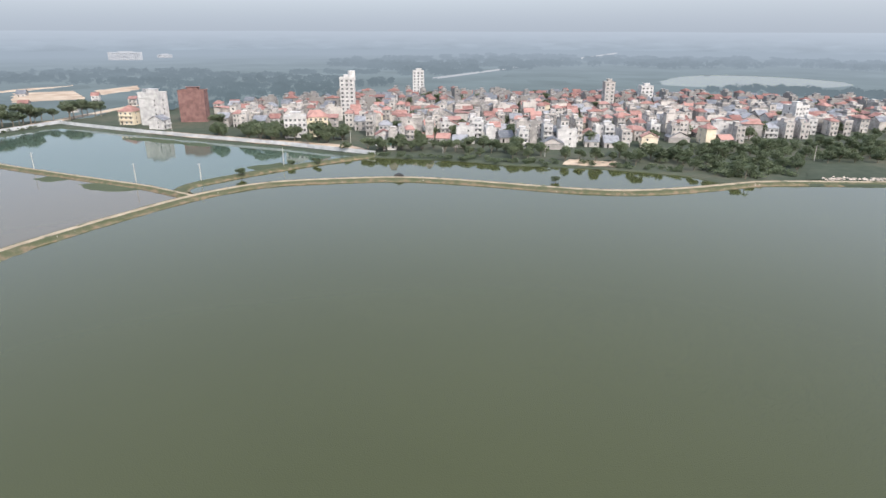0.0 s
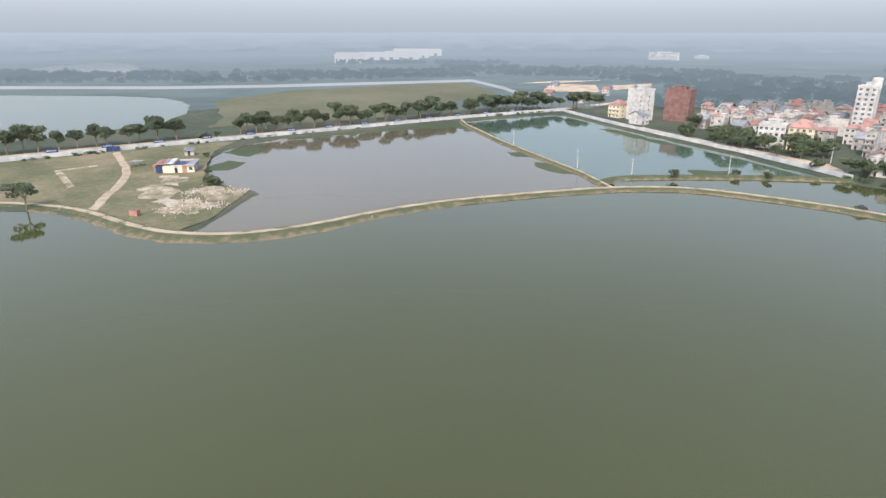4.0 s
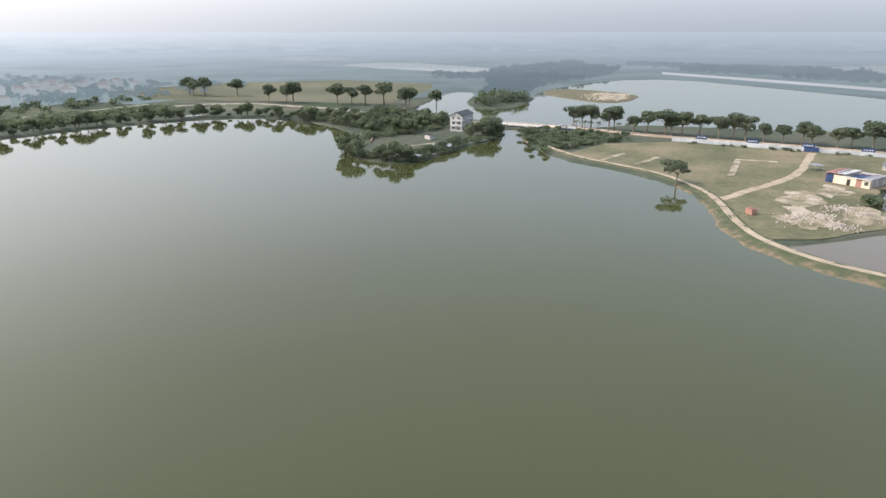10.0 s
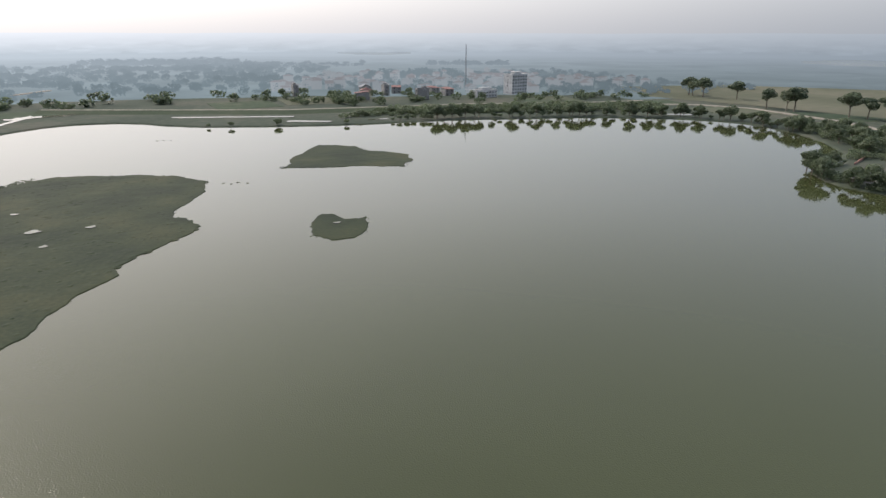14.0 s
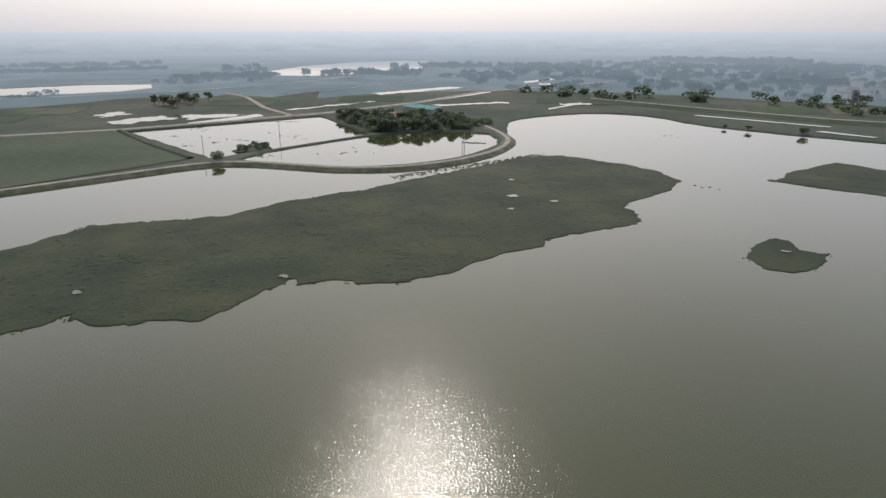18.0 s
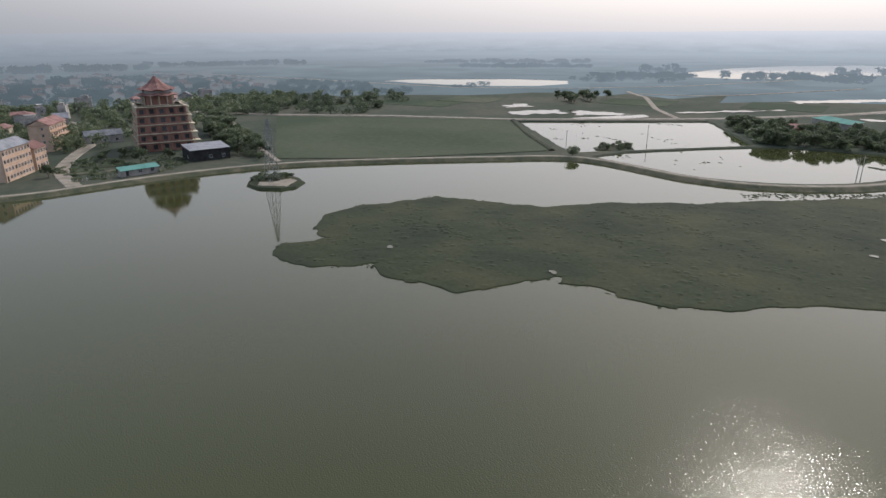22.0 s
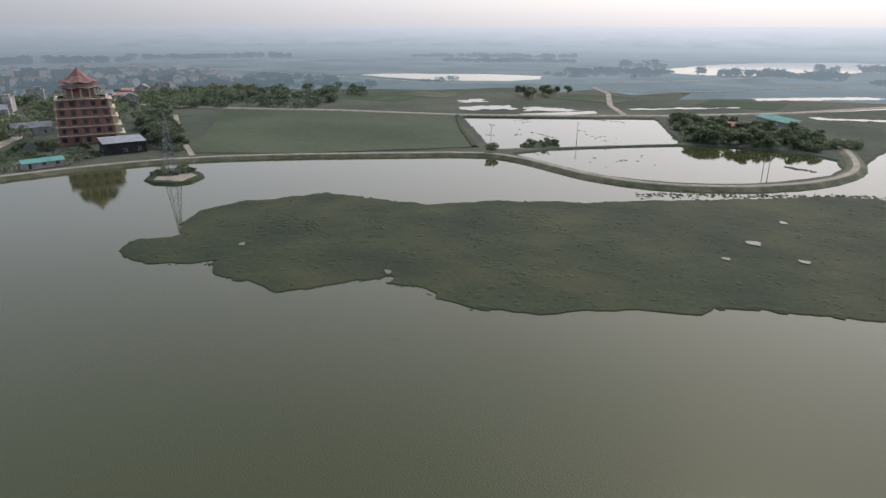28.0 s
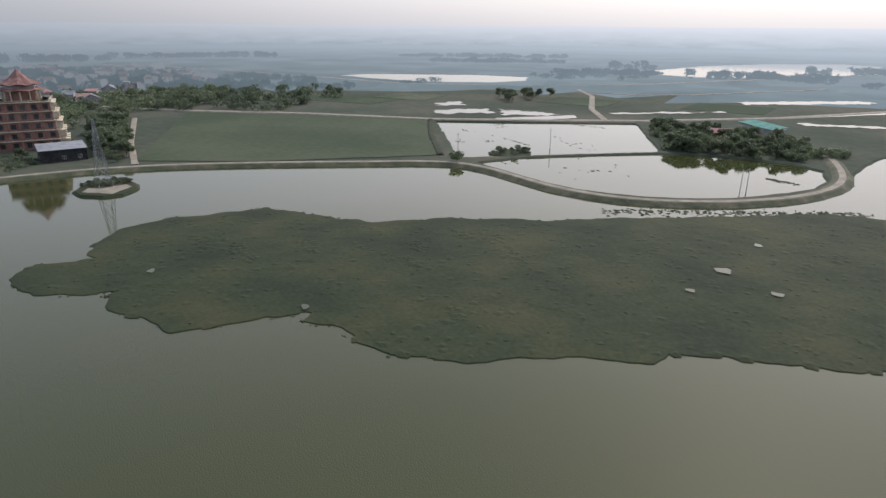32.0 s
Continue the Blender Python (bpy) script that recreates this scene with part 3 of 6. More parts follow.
for x, y, r in ((150, -14, 5), (141, -22, 6), (129, -25, 3), (118, -73, 4), (106, -66, 3), (116, -98, 6), (121, -90, 4), (98, -95, 7), (70, -62, 3), (132, -43, 5)):
    for _ in range(26):                     # darker stands of weed
        a, q = rng.uniform(0, math.tau), r * rng.random() ** 0.6
        lump(x + 1.6 * q * math.cos(a), y + 0.6 * q * math.sin(a), 0.2, rng.uniform(0.8, 1.8), rng.uniform(0.15, 0.3))
tagged(new("weed_clumps", pydata("weed_clumps", verts, faces, M_FLOAT)), "tufts and loose clumps of floating weed", "weed", kind="stuff")
for pts in ([(-250, 345), (-305, 368), (-326, 392), (-348, 300), (-352, 235), (-336, 232), (-322, 300), (-300, 352)], [(-150, 290), (-168, 296), (-176, 292), (-166, 282), (-150, 279), (-140, 283)], [(-185, 302), (-200, 309), (-206, 303), (-192, 297)], [(-300, 185), (-322, 180), (-335, 205), (-318, 208)],
            [(-100, 322), (-82, 338), (-92, 346), (-108, 334)], [(-215, 432), (-150, 402), (-154, 396), (-220, 425)], [(-279, 150), (-290, 158), (-297, 172), (-284, 176), (-272, 160)]):
    sheet("weed_patch", pts, 0.08, M_FIELD, "flat green mat of weed in the shallow pond", "weed patch", kind="structure", wob=2.5, step=2, skirt=0.1)
M_PLOTS = mat("field_plots", (0.036, 0.055, 0.032), (0.095, 0.10, 0.068), 0.01, mid=(0.055, 0.073, 0.044), fine=14, rough=0.95, spec=0.1)
pn, pk = M_PLOTS.node_tree.nodes, M_PLOTS.node_tree.links
isl, pmx = pn.new("ShaderNodeNewGeometry"), pn.new("ShaderNodeMath")
pmx.operation, pmx.inputs[1].default_value = "MULTIPLY_ADD", 0.5
pk.new(isl.outputs["Random Per Island"], pmx.inputs[0])
old = pn["Color Ramp"].inputs[0].links[0].from_socket
sh_ = pn.new("ShaderNodeMath")
sh_.operation, sh_.inputs[1].default_value = "SUBTRACT", 0.25
pk.new(old, sh_.inputs[0])
pk.new(sh_.outputs[0], pmx.inputs[2])
pk.new(pmx.outputs[0], pn["Color Ramp"].inputs[0])
rng = random.Random(17)
verts, faces = [], []
waters = [LAKE, LAKE_WEST, POND_NE, POND_LOOP, FAR_POND_W, FAR_POND_SW, FAR_POND_S2, FAR_POND_N, RIVER, RIVER_E]
for gx in range(-800, 801, 95):
    for gy in range(-800, 801, 70):
        x, y = gx + rng.uniform(-25, 25), gy + rng.uniform(-18, 18)
        d = math.hypot(x, y)
        w, h, a = rng.uniform(25, 46), rng.uniform(16, 33), 0.35 * math.sin(gx * 0.003) + 0.3 * math.cos(gy * 0.002)
        if d < 520 or d > FAR - 40 or (-260 < x < 430 and 340 < y < 760):
            continue
        c = [(x + math.cos(a) * u * w - math.sin(a) * v * h, y + math.sin(a) * u * w + math.cos(a) * v * h) for u, v in ((-1, -1), (1, -1), (1, 1), (-1, 1))]
        if any(inside(q, *p) for q in waters for p in c + [(x, y)]):
            continue
        k = len(verts)
        verts += [(p[0], p[1], 0.86 + 0.05 * rng.random()) for p in c] + [(p[0], p[1], 0.3) for p in c]
        faces += [(k, k + 1, k + 2, k + 3)] + [(k + j, k + 4 + j, k + 4 + (j + 1) % 4, k + (j + 1) % 4) for j in range(4)]
tagged(new("field_plots", pydata("field_plots", verts, faces, M_PLOTS)), "patchwork of far green and fallow field plots", "fields", kind="stuff")


# ---- trees ----
def leaf_mass(blobs, count, size, seed, flat=1.0):
    """Small bent leaf clumps scattered through a set of ellipsoids: (x, y, z, rx, ry, rz)."""
    rng = random.Random(seed)
    verts, faces = [], []
    weights = [b[3] * b[4] for b in blobs]
    for _ in range(count):
        b = rng.choices(blobs, weights)[0]
        d = Vector((rng.gauss(0, 1), rng.gauss(0, 1), rng.gauss(0, 1) * flat)).normalized()
        r = rng.uniform(0.55, 1.05) ** 0.5
        c = Vector((b[0] + d.x * b[3] * r, b[1] + d.y * b[4] * r, b[2] + d.z * b[5] * r))
        u = Vector((rng.gauss(0, 1), rng.gauss(0, 1), rng.gauss(0, 0.5))).normalized()
        w = d.cross(u)
        w = w.normalized() if w.length > 0.1 else Vector((0, 0, 1))
        s = size * rng.uniform(0.6, 1.35)
        k = len(verts)
        verts += [c - u * s, c + w * s * 0.6 + d * s * 0.25, c + u * s, c - w * s * 0.6 + d * s * 0.1]
        faces += [(k, k + 1, k + 2), (k, k + 2, k + 3)]
    return verts, faces


def limb(bm, a, b, ra, rb, seg=6):
    a, b = Vector(a), Vector(b)
    q = (b - a).to_track_quat("Z", "Y")
    rings = []
    for p, r in ((a, ra), (b, rb)):
        rings.append([bm.verts.new(p + q @ Vector((r * math.cos(k * math.tau / seg), r * math.sin(k * math.tau / seg), 0))) for k in range(seg)])
    for k in range(seg):
        bm.faces.new((rings[0][k], rings[0][(k + 1) % seg], rings[1][(k + 1) % seg], rings[1][k]))
    bm.faces.new(rings[1])


def make_tree(seed, height, spread, clear, leaf, label, count=700, size=0.55, flat=0.55, category="tree", name="tree"):
    """A tree: tapered trunk that forks, limbs out to each clump of the crown, and the leaves."""
    rng = random.Random(seed)
    top = empty(name)
    tagged(top, label, category)
    bm = bmesh.new()
    fork = Vector((rng.uniform(-0.3, 0.3), rng.uniform(-0.3, 0.3), clear))
    limb(bm, (0, 0, -0.3), fork, 0.035 * height, 0.025 * height)
    blobs, n = [], rng.randint(5, 8)
    for k in range(n):
        a = k * math.tau / n + rng.uniform(-0.4, 0.4)
        r = spread * rng.uniform(0.3, 0.68)
        h = clear + (height - clear) * rng.uniform(0.3, 0.8)
        p = Vector((math.cos(a) * r, math.sin(a) * r, h))
        limb(bm, fork, fork.lerp(p, 0.9), 0.016 * height, 0.006 * height, 5)
        e = spread * rng.uniform(0.32, 0.55)
        blobs.append((p.x, p.y, p.z, e, e, max(0.5, (height - clear) * rng.uniform(0.18, 0.32))))
    blobs.append((0, 0, clear + (height - clear) * 0.72, spread * 0.55, spread * 0.55, (height - clear) * 0.3))
    part("trunk", bm, M_BARK, top)
    v, f = leaf_mass(blobs, count, size, seed, flat)
    part("crown", pydata("crown", v, f, leaf), leaf, top)
    return top


def make_palm(seed, height, label):
    rng = random.Random(seed)
    top = tagged(empty("palm_tree"), label, "palm tree")
    bm = bmesh.new()
    limb(bm, (0, 0, -0.3), (0.2, 0.1, height * 0.55), 0.2, 0.16)
    limb(bm, (0.2, 0.1, height * 0.55), (0.3, 0.2, height), 0.16, 0.12)
    part("trunk", bm, M_BARK, top)
    verts, faces = [], []
    for k in range(13):
        a = k * 2.4
        reach, lift = rng.uniform(2.2, 3.0), rng.uniform(0.1, 1.4)
        for j in range(5):
            u0, u1 = j / 5, (j + 1) / 5
            for u in (u0, u1):
                r, z = reach * u, height + lift * u * 2 - 2.4 * u * u
                w = 0.42 * math.sin(math.pi * min(0.95, u + 0.08))
                for s in (-1, 1):
                    verts.append((0.3 + math.cos(a) * r - math.sin(a) * w * s, 0.2 + math.sin(a) * r + math.cos(a) * w * s, z - 0.15 * abs(s)))
            m = len(verts) - 4
            faces.append((m, m + 1, m + 3, m + 2))
    part("crown", pydata("crown", verts, faces, M_LEAF), M_LEAF, top)
    return top


L_ROW = "broad roadside tree with a dense dark green crown"
L_VILLAGE = "leafy green garden tree in the village"
L_BUSH = "low rounded green bush on open ground"
ROW_TREES = [make_tree(s, 15.0, 7.2, 6.0, M_LEAF2, L_ROW, 1500, 0.65, 0.6) for s in (1, 2, 3, 4, 5, 6)]
VILLAGE_TREES = [make_tree(s, 8.5, 4.4, 1.6, M_LEAF, L_VILLAGE, 800, 0.55, 0.9) for s in (11, 12, 13)]
BUSHES = [make_tree(s, 3.4, 2.6, 0.4, M_LEAF, L_BUSH, 420, 0.36, 0.9, "bush", "bush") for s in (21, 22)]
used = set()


def plant(kinds, x, y, z=0.8, scale=1.0, label="", group="", rng=random):
    ob = rng.choice(kinds)
    m = pose(x, y, z, 0, 0, rng.uniform(0, 360)) @ Matrix.Diagonal((scale * rng.uniform(0.92, 1.08), scale * rng.uniform(0.92, 1.08), scale, 1))
    if ob.name in used:
        ob = copy_thing(ob, m)
    else:
        used.add(ob.name)
    ob.matrix_world = m
    if label:
        ob["label"] = label
    if group:
        ob["group"] = group
    return ob


def along(line, step):
    out, carry = [], 0.0
    for (ax, ay), (bx, by) in zip(line, line[1:]):
        d = math.hypot(bx - ax, by - ay)
        while carry < d:
            out.append((ax + (bx - ax) * carry / d, ay + (by - ay) * carry / d, math.degrees(math.atan2(by - ay, bx - ax))))
            carry += step
        carry -= d
    return out


def scatter(poly, n, seed, gap=0.0):
    rng = random.Random(seed)
    xs, ys = [p[0] for p in poly], [p[1] for p in poly]
    out, tries = [], 0
    while len(out) < n and tries < n * 40:
        tries += 1
        p = (rng.uniform(min(xs), max(xs)), rng.uniform(min(ys), max(ys)))
        if inside(poly, *p) and all((p[0] - q[0]) ** 2 + (p[1] - q[1]) ** 2 > gap * gap for q in out):
            out.append(p)
    return out


far_v, far_f = [], []


def wood(name, poly, n, seed, label, leaf=None, height=7.0, spread=4.0, per=120, size=1.0, z=0.6):
    """A wood as one mass of crowns with trunks hidden in it; what lies beyond FAR goes to the backdrop."""
    rng = random.Random(seed)
    near_v, near_f = [], []
    for x, y in scatter(poly, n, seed, spread * 0.5):
        if any(inside(q, x, y) for q in waters):
            continue
        h, s = height * rng.uniform(0.6, 1.2), spread * rng.uniform(0.7, 1.25)
        blobs = [(x, y, z + h * 0.5, s, s, h * 0.5)] + [(x + rng.uniform(-s, s) * 0.7, y + rng.uniform(-s, s) * 0.7, z + h * rng.uniform(0.45, 0.85), s * 0.6, s * 0.6, h * 0.25) for _ in range(3)]
        v, f = leaf_mass(blobs, per, size, rng.random(), 0.9)
        verts, faces = (far_v, far_f) if math.hypot(x, y) > FAR else (near_v, near_f)
        k = len(verts)
        verts += v
        faces += [tuple(i + k for i in q) for q in f]
    if not near_v:
        return None
    ob = new(name, pydata(name, near_v, near_f, leaf or M_LEAF2))
    return tagged(ob, label, "woodland", kind="stuff")


# ---- houses ----
def window(parent, x, z, w, h, y=0.0, side=0):
    """A framed window in a wall that faces -y (side 0), +x (1) or -x (2)."""
    me = bpy.data.meshes.get("window_%.1f_%.1f" % (w, h))
    if not me:
        bm = bmesh.new()
        xs, zs = (-w / 2 - 0.1, -w / 2, -0.05, 0.05, w / 2, w / 2 + 0.1), (-0.12, 0.0, h, h + 0.1)
        g = [[bm.verts.new((x, -0.1, z)) for x in xs] for z in zs]
        for r in range(3):
            for c in range(5):
                if r == 1 and c in (1, 3):
                    rim = [g[1][c], g[1][c + 1], g[2][c + 1], g[2][c]]
                    deep = [bm.verts.new((v.co.x, -0.02, v.co.z)) for v in rim]
                    for j in range(4):
                        bm.faces.new((rim[j], rim[(j + 1) % 4], deep[(j + 1) % 4], deep[j]))
                    bm.faces.new(deep).material_index = 1
                else:
                    bm.faces.new((g[r][c], g[r][c + 1], g[r + 1][c + 1], g[r + 1][c]))
        edge = g[0] + [g[1][5], g[2][5]] + g[3][::-1] + [g[2][0], g[1][0]]
        wall_side = [bm.verts.new((v.co.x, 0.02, v.co.z)) for v in edge]
        for j in range(len(edge)):
            k = (j + 1) % len(edge)
            bm.faces.new((edge[k], edge[j], wall_side[j], wall_side[k]))
        me = mesh_of(bm, "window_%.1f_%.1f" % (w, h), (M_WALLW, M_GLASS))
    ob = part("window", me, None, parent)
    ob.matrix_local = (pose(x, y, z), pose(y, x, z, 0, 0, 90), pose(y, x, z, 0, 0, -90))[side]
    return ob


def ring_wall(bm, x0, x1, y0, y1, t, z0, z1):
    """A low wall round a flat roof, in one piece."""
    loops = []
    for q, z in ((0, z0), (0, z1), (t, z1), (t, z0)):
        loops.append([bm.verts.new(p) for p in ((x0 + q, y0 + q, z), (x1 - q, y0 + q, z), (x1 - q, y1 - q, z), (x0 + q, y1 - q, z))])
    for a, b in zip(loops, loops[1:]):
        for j in range(4):
            bm.faces.new((a[j], a[(j + 1) % 4], b[(j + 1) % 4], b[j]))
    return bm


def gable(w, d, z, rise, over=0.5, hip=0.0):
    """A pitched roof, ridge along x, with thickness; hip pulls in the ridge's ends."""
    bm = bmesh.new()
    w2, d2 = w / 2 + over, over
    for dz, flip in ((0.0, True), (0.18, False)):
        a = [bm.verts.new(p) for p in ((-w2, -d2, z - 0.15 + dz), (w2, -d2, z - 0.15 + dz), (w2, d + d2, z - 0.15 + dz), (-w2, d + d2, z - 0.15 + dz), (-w2 + hip, d / 2, z + rise + dz), (w2 - hip, d / 2, z + rise + dz))]
        quads = [(0, 1, 5, 4), (2, 3, 4, 5)] + ([(1, 2, 5), (3, 0, 4)] if hip else [])
        for q in quads:
            bm.faces.new([a[k] for k in (q[::-1] if flip else q)])
    bm.verts.ensure_lookup_table()
    for p, q in ((0, 1), (1, 2), (2, 3), (3, 0)):
        bm.faces.new([bm.verts[k] for k in (p, q, q + 6, p + 6)])
    return bm


def house(name, w, d, floors, wall, roof, kind, label, cols=2, side=True, balcony=True, h=3.4, cat="house"):
    """A plastered town house, front to -y, base at the origin."""
    top = tagged(empty(name), label, cat)
    H = floors * h
    part("wall", boxes((-w / 2, w / 2, 0, d, -0.6, H)), wall, top)
    for k in range(1, floors + (0 if kind != "flat" else 1)):
        part("floor_band", boxes((-w / 2 - 0.12, w / 2 + 0.12, -0.18, d + 0.1, k * h - 0.14, k * h + 0.08)), wall, top)
    if kind == "flat":
        bm = ring_wall(bmesh.new(), -w / 2 - 0.15, w / 2 + 0.15, -0.2, d + 0.15, 0.22, H, H + 0.9)
        part("parapet", bm, wall, top)
        bm = boxes((-w * 0.28, w * 0.3, d * 0.5, d * 0.85, H, H + 2.6), (-w * 0.34, w * 0.36, d * 0.46, d * 0.9, H + 2.6, H + 2.75))
        part("stair_head", bm, wall, top)
        bm = bmesh.new()
        bmesh.ops.create_cone(bm, cap_ends=True, segments=10, radius1=0.6, radius2=0.6, depth=1.5, matrix=pose(w * 0.1, d * 0.3, H + 1.1, 0, 90))
        part("water_tank", bm, M_STEEL, top, "round steel water tank")
    elif kind == "hip":
        part("roof", gable(w, d, H, min(w, d) * 0.32, 0.55, min(w, d) * 0.42), roof, top)
    elif kind == "gable":
        rise = d * 0.26
        bm = gable(w, d, H, rise)
        part("roof", bm, roof, top)
        bm = bmesh.new()
        ends = [[bm.verts.new(p) for p in ((x, 0, H), (x, d, H), (x, d / 2, H + rise - 0.12))] for x in (-w / 2 + 0.02, w / 2 - 0.02)]
        bm.faces.new(ends[0][::-1])
        bm.faces.new(ends[1])
        for j in range(3):
            bm.faces.new((ends[0][j], ends[0][(j + 1) % 3], ends[1][(j + 1) % 3], ends[1][j]))
        part("gable_wall", bm, wall, top)
    else:
        bm = bmesh.new()
        w2 = w / 2 + 0.4
        v = [bm.verts.new(p) for p in ((-w2, -0.9, H + 0.1), (w2, -0.9, H + 0.1), (w2, d + 0.4, H + 1.3), (-w2, d + 0.4, H + 1.3), (-w2, -0.9, H + 0.2), (w2, -0.9, H + 0.2), (w2, d + 0.4, H + 1.4), (-w2, d + 0.4, H + 1.4))]
        for f in ((3, 2, 1, 0), (4, 5, 6, 7), (0, 1, 5, 4), (1, 2, 6, 5), (2, 3, 7, 6), (3, 0, 4, 7)):
            bm.faces.new([v[k] for k in f])
        part("roof", bm, roof, top)
    ww = min(1.5, w / cols * 0.5)
    for k in range(floors):
        for c in range(cols):
            x = -w / 2 + w * (c + 0.5) / cols
            if k == 0 and c == 0:
                part("door", boxes((x - 0.6, x + 0.6, -0.06, 0.02, 0.05, 2.3), (x - 0.7, x + 0.7, -0.1, 0.0, 2.3, 2.42)), M_DARK, top)
            else:
                window(top, x, k * h + 1.0, round(ww, 1), 1.5)
        if side and d > 7:
            for s in (1, 2):
                window(top, d * 0.35, k * h + 1.0, 1.0, 1.4, w / 2 if s == 1 else -w / 2, s)
        if balcony and k:
            bm = boxes((-w / 2, w / 2, -1.1, 0, k * h - 0.16, k * h), (-w / 2, w / 2, -1.1, -1.02, k * h + 0.85, k * h + 0.95), (-w / 2, -w / 2 + 0.1, -1.1, -1.0, k * h, k * h + 0.9), (w / 2 - 0.1, w / 2, -1.1, -1.0, k * h, k * h + 0.9))
            for j in range(7):
                x = -w / 2 + w * (j + 0.5) / 7
                box(bm, x - 0.06, x + 0.06, -1.09, -1.03, k * h, k * h + 0.86)
            part("balcony", bm, wall, top)
    return top


placed = set()


def put(ob, x, y, turn=0.0, z=0.75, group="", label=""):
    m = pose(x, y, z, 0, 0, turn)
    if ob.name in placed:
        ob = copy_thing(ob, m)
    else:
        placed.add(ob.name)
    ob.matrix_world = m
    if group:
        ob["group"] = group
    if label:
        ob["label"] = label
    return ob


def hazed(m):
    """The glowing copy of a house's material, with haze painted in."""
    return M_HAZEROOF if m in (M_ROOFR, M_ROOFG, M_ROOFB) else M_HAZEWOOD if m in (M_GLASS, M_DARK) else M_HAZEHOUSE


def joined(name, rows, label, category, far=False):
    """Many far things of a few kinds as one mesh: rows of (kind, matrix); far: glowing in painted haze, for beyond FAR.
    """
    verts, faces, slots, mats = [], [], [], []
    for kind, m in rows:
        for o in kind.children_recursive:
            if o.type != "MESH":
                continue
            base, k = m @ o.matrix_basis, len(verts)
            verts += [tuple(base @ v.co) for v in o.data.vertices]
            names = []
            for q in o.data.materials:
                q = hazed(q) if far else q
                if q not in mats:
                    mats.append(q)
                names.append(mats.index(q))
            for f in o.data.polygons:
                faces.append([i + k for i in f.vertices])
                slots.append(names[f.material_index])
    me = bpy.data.meshes.new(name)
    me.from_pydata(verts, [], faces)
    for q in mats:
        me.materials.append(q)
    me.polygons.foreach_set("material_index", slots)
    me.update()
    return tagged(new(name, me), label, category, kind="stuff")


def tree_rows(kinds, spots, rng, lo, hi, z=0.75):
    return [(rng.choice(kinds), pose(x, y, z, 0, 0, rng.uniform(0, 360)) @ Matrix.Scale(rng.uniform(lo, hi), 4)) for x, y in spots]


TOWN = "houses of the town by the lake"
KINDS = [
    house("town_house", 5.0, 13, 3, M_WALL, M_ROOFR, "hip", "narrow three-storey plastered house with a red hipped roof"),
    house("town_house", 7.0, 11, 2, M_WALLW, M_ROOFR, "gable", "white two-storey house with a red tiled gable roof"),
    house("town_house", 5.0, 14, 4, M_WALL, M_ROOFG, "flat", "narrow four-storey plastered house with a flat roof and tank"),
    house("town_house", 8.5, 10, 1, M_WALL, M_ROOFR, "gable", "low single-storey house with a red tiled roof", 3),
    house("town_house", 6.0, 12, 3, M_WALLW, M_ROOFG, "flat", "white three-storey house with balconies and a flat roof"),
    house("town_house", 6.5, 12, 3, M_WALLY, M_ROOFR, "hip", "yellow three-storey house with a red hipped roof"),
    house("town_house", 5.5, 13, 3, M_WALLG, M_ROOFG, "flat", "unpainted grey rendered three-storey house", balcony=False),
    house("town_house", 9.0, 11, 2, M_WALLW, M_ROOFG, "hip", "white two-storey villa with a dark grey hipped roof", 3),
    house("town_house", 7.5, 15, 2, M_WALL, M_ROOFR, "shed", "two-storey house with a red sheet-metal lean-to roof"),
    house("town_house", 9.0, 14, 1, M_WALLG, M_ROOFG, "gable", "grey single-storey shed with a sheet roof", 2, balcony=False),
    house("town_house", 7.0, 10, 2, M_WALLY, M_ROOFR, "gable", "cream two-storey house with a red gable roof"),
]
# further back only upper floors show: the same houses with fewer openings
BACK = [
    house("town_house", 6.0, 12, 3, M_WALL, M_ROOFR, "hip", "plastered three-storey house with a red hipped roof among others", 2, False, False),
    house("town_house", 8.0, 11, 2, M_WALLW, M_ROOFR, "gable", "white two-storey house with a red roof among others", 2, False, False),
    house("town_house", 5.5, 13, 3, M_WALL, M_ROOFG, "flat", "pale three-storey flat-roofed house among others", 1, False, False),
    house("town_house", 9.0, 12, 2, M_WALLG, M_ROOFG, "gable", "grey two-storey house with a dull sheet roof", 2, False, False),
    house("town_house", 7.0, 11, 2, M_WALLY, M_ROOFR, "hip", "cream two-storey house with a red hipped roof", 2, False, False),
    house("town_house", 10.0, 13, 2, M_WALL, M_ROOFR, "shed", "wide two-storey house with a red sheet roof", 2, False, False),
]
KEEP_CLEAR = [(-226, 490, 26), (-200, 508, 24), (-98, 440, 26), (-89, 552, 18), (272, 478, 16), (157, 600, 14), (205, 640, 14), (-210, 470, 16), (-60, 415, 20)]
TOWN_POLY = [(-170, 470), (-140, 455), (-60, 440), (-50, 395), (0, 392), (60, 384), (112, 386), (140, 402), (200, 408), (250, 416), (330, 470), (400, 560), (400, 640), (300, 655), (225, 690), (60, 700), (-40, 700), (-110, 660), (-190, 600), (-205, 530)]
rng, behind = random.Random(5), []
rows_y = 384.0
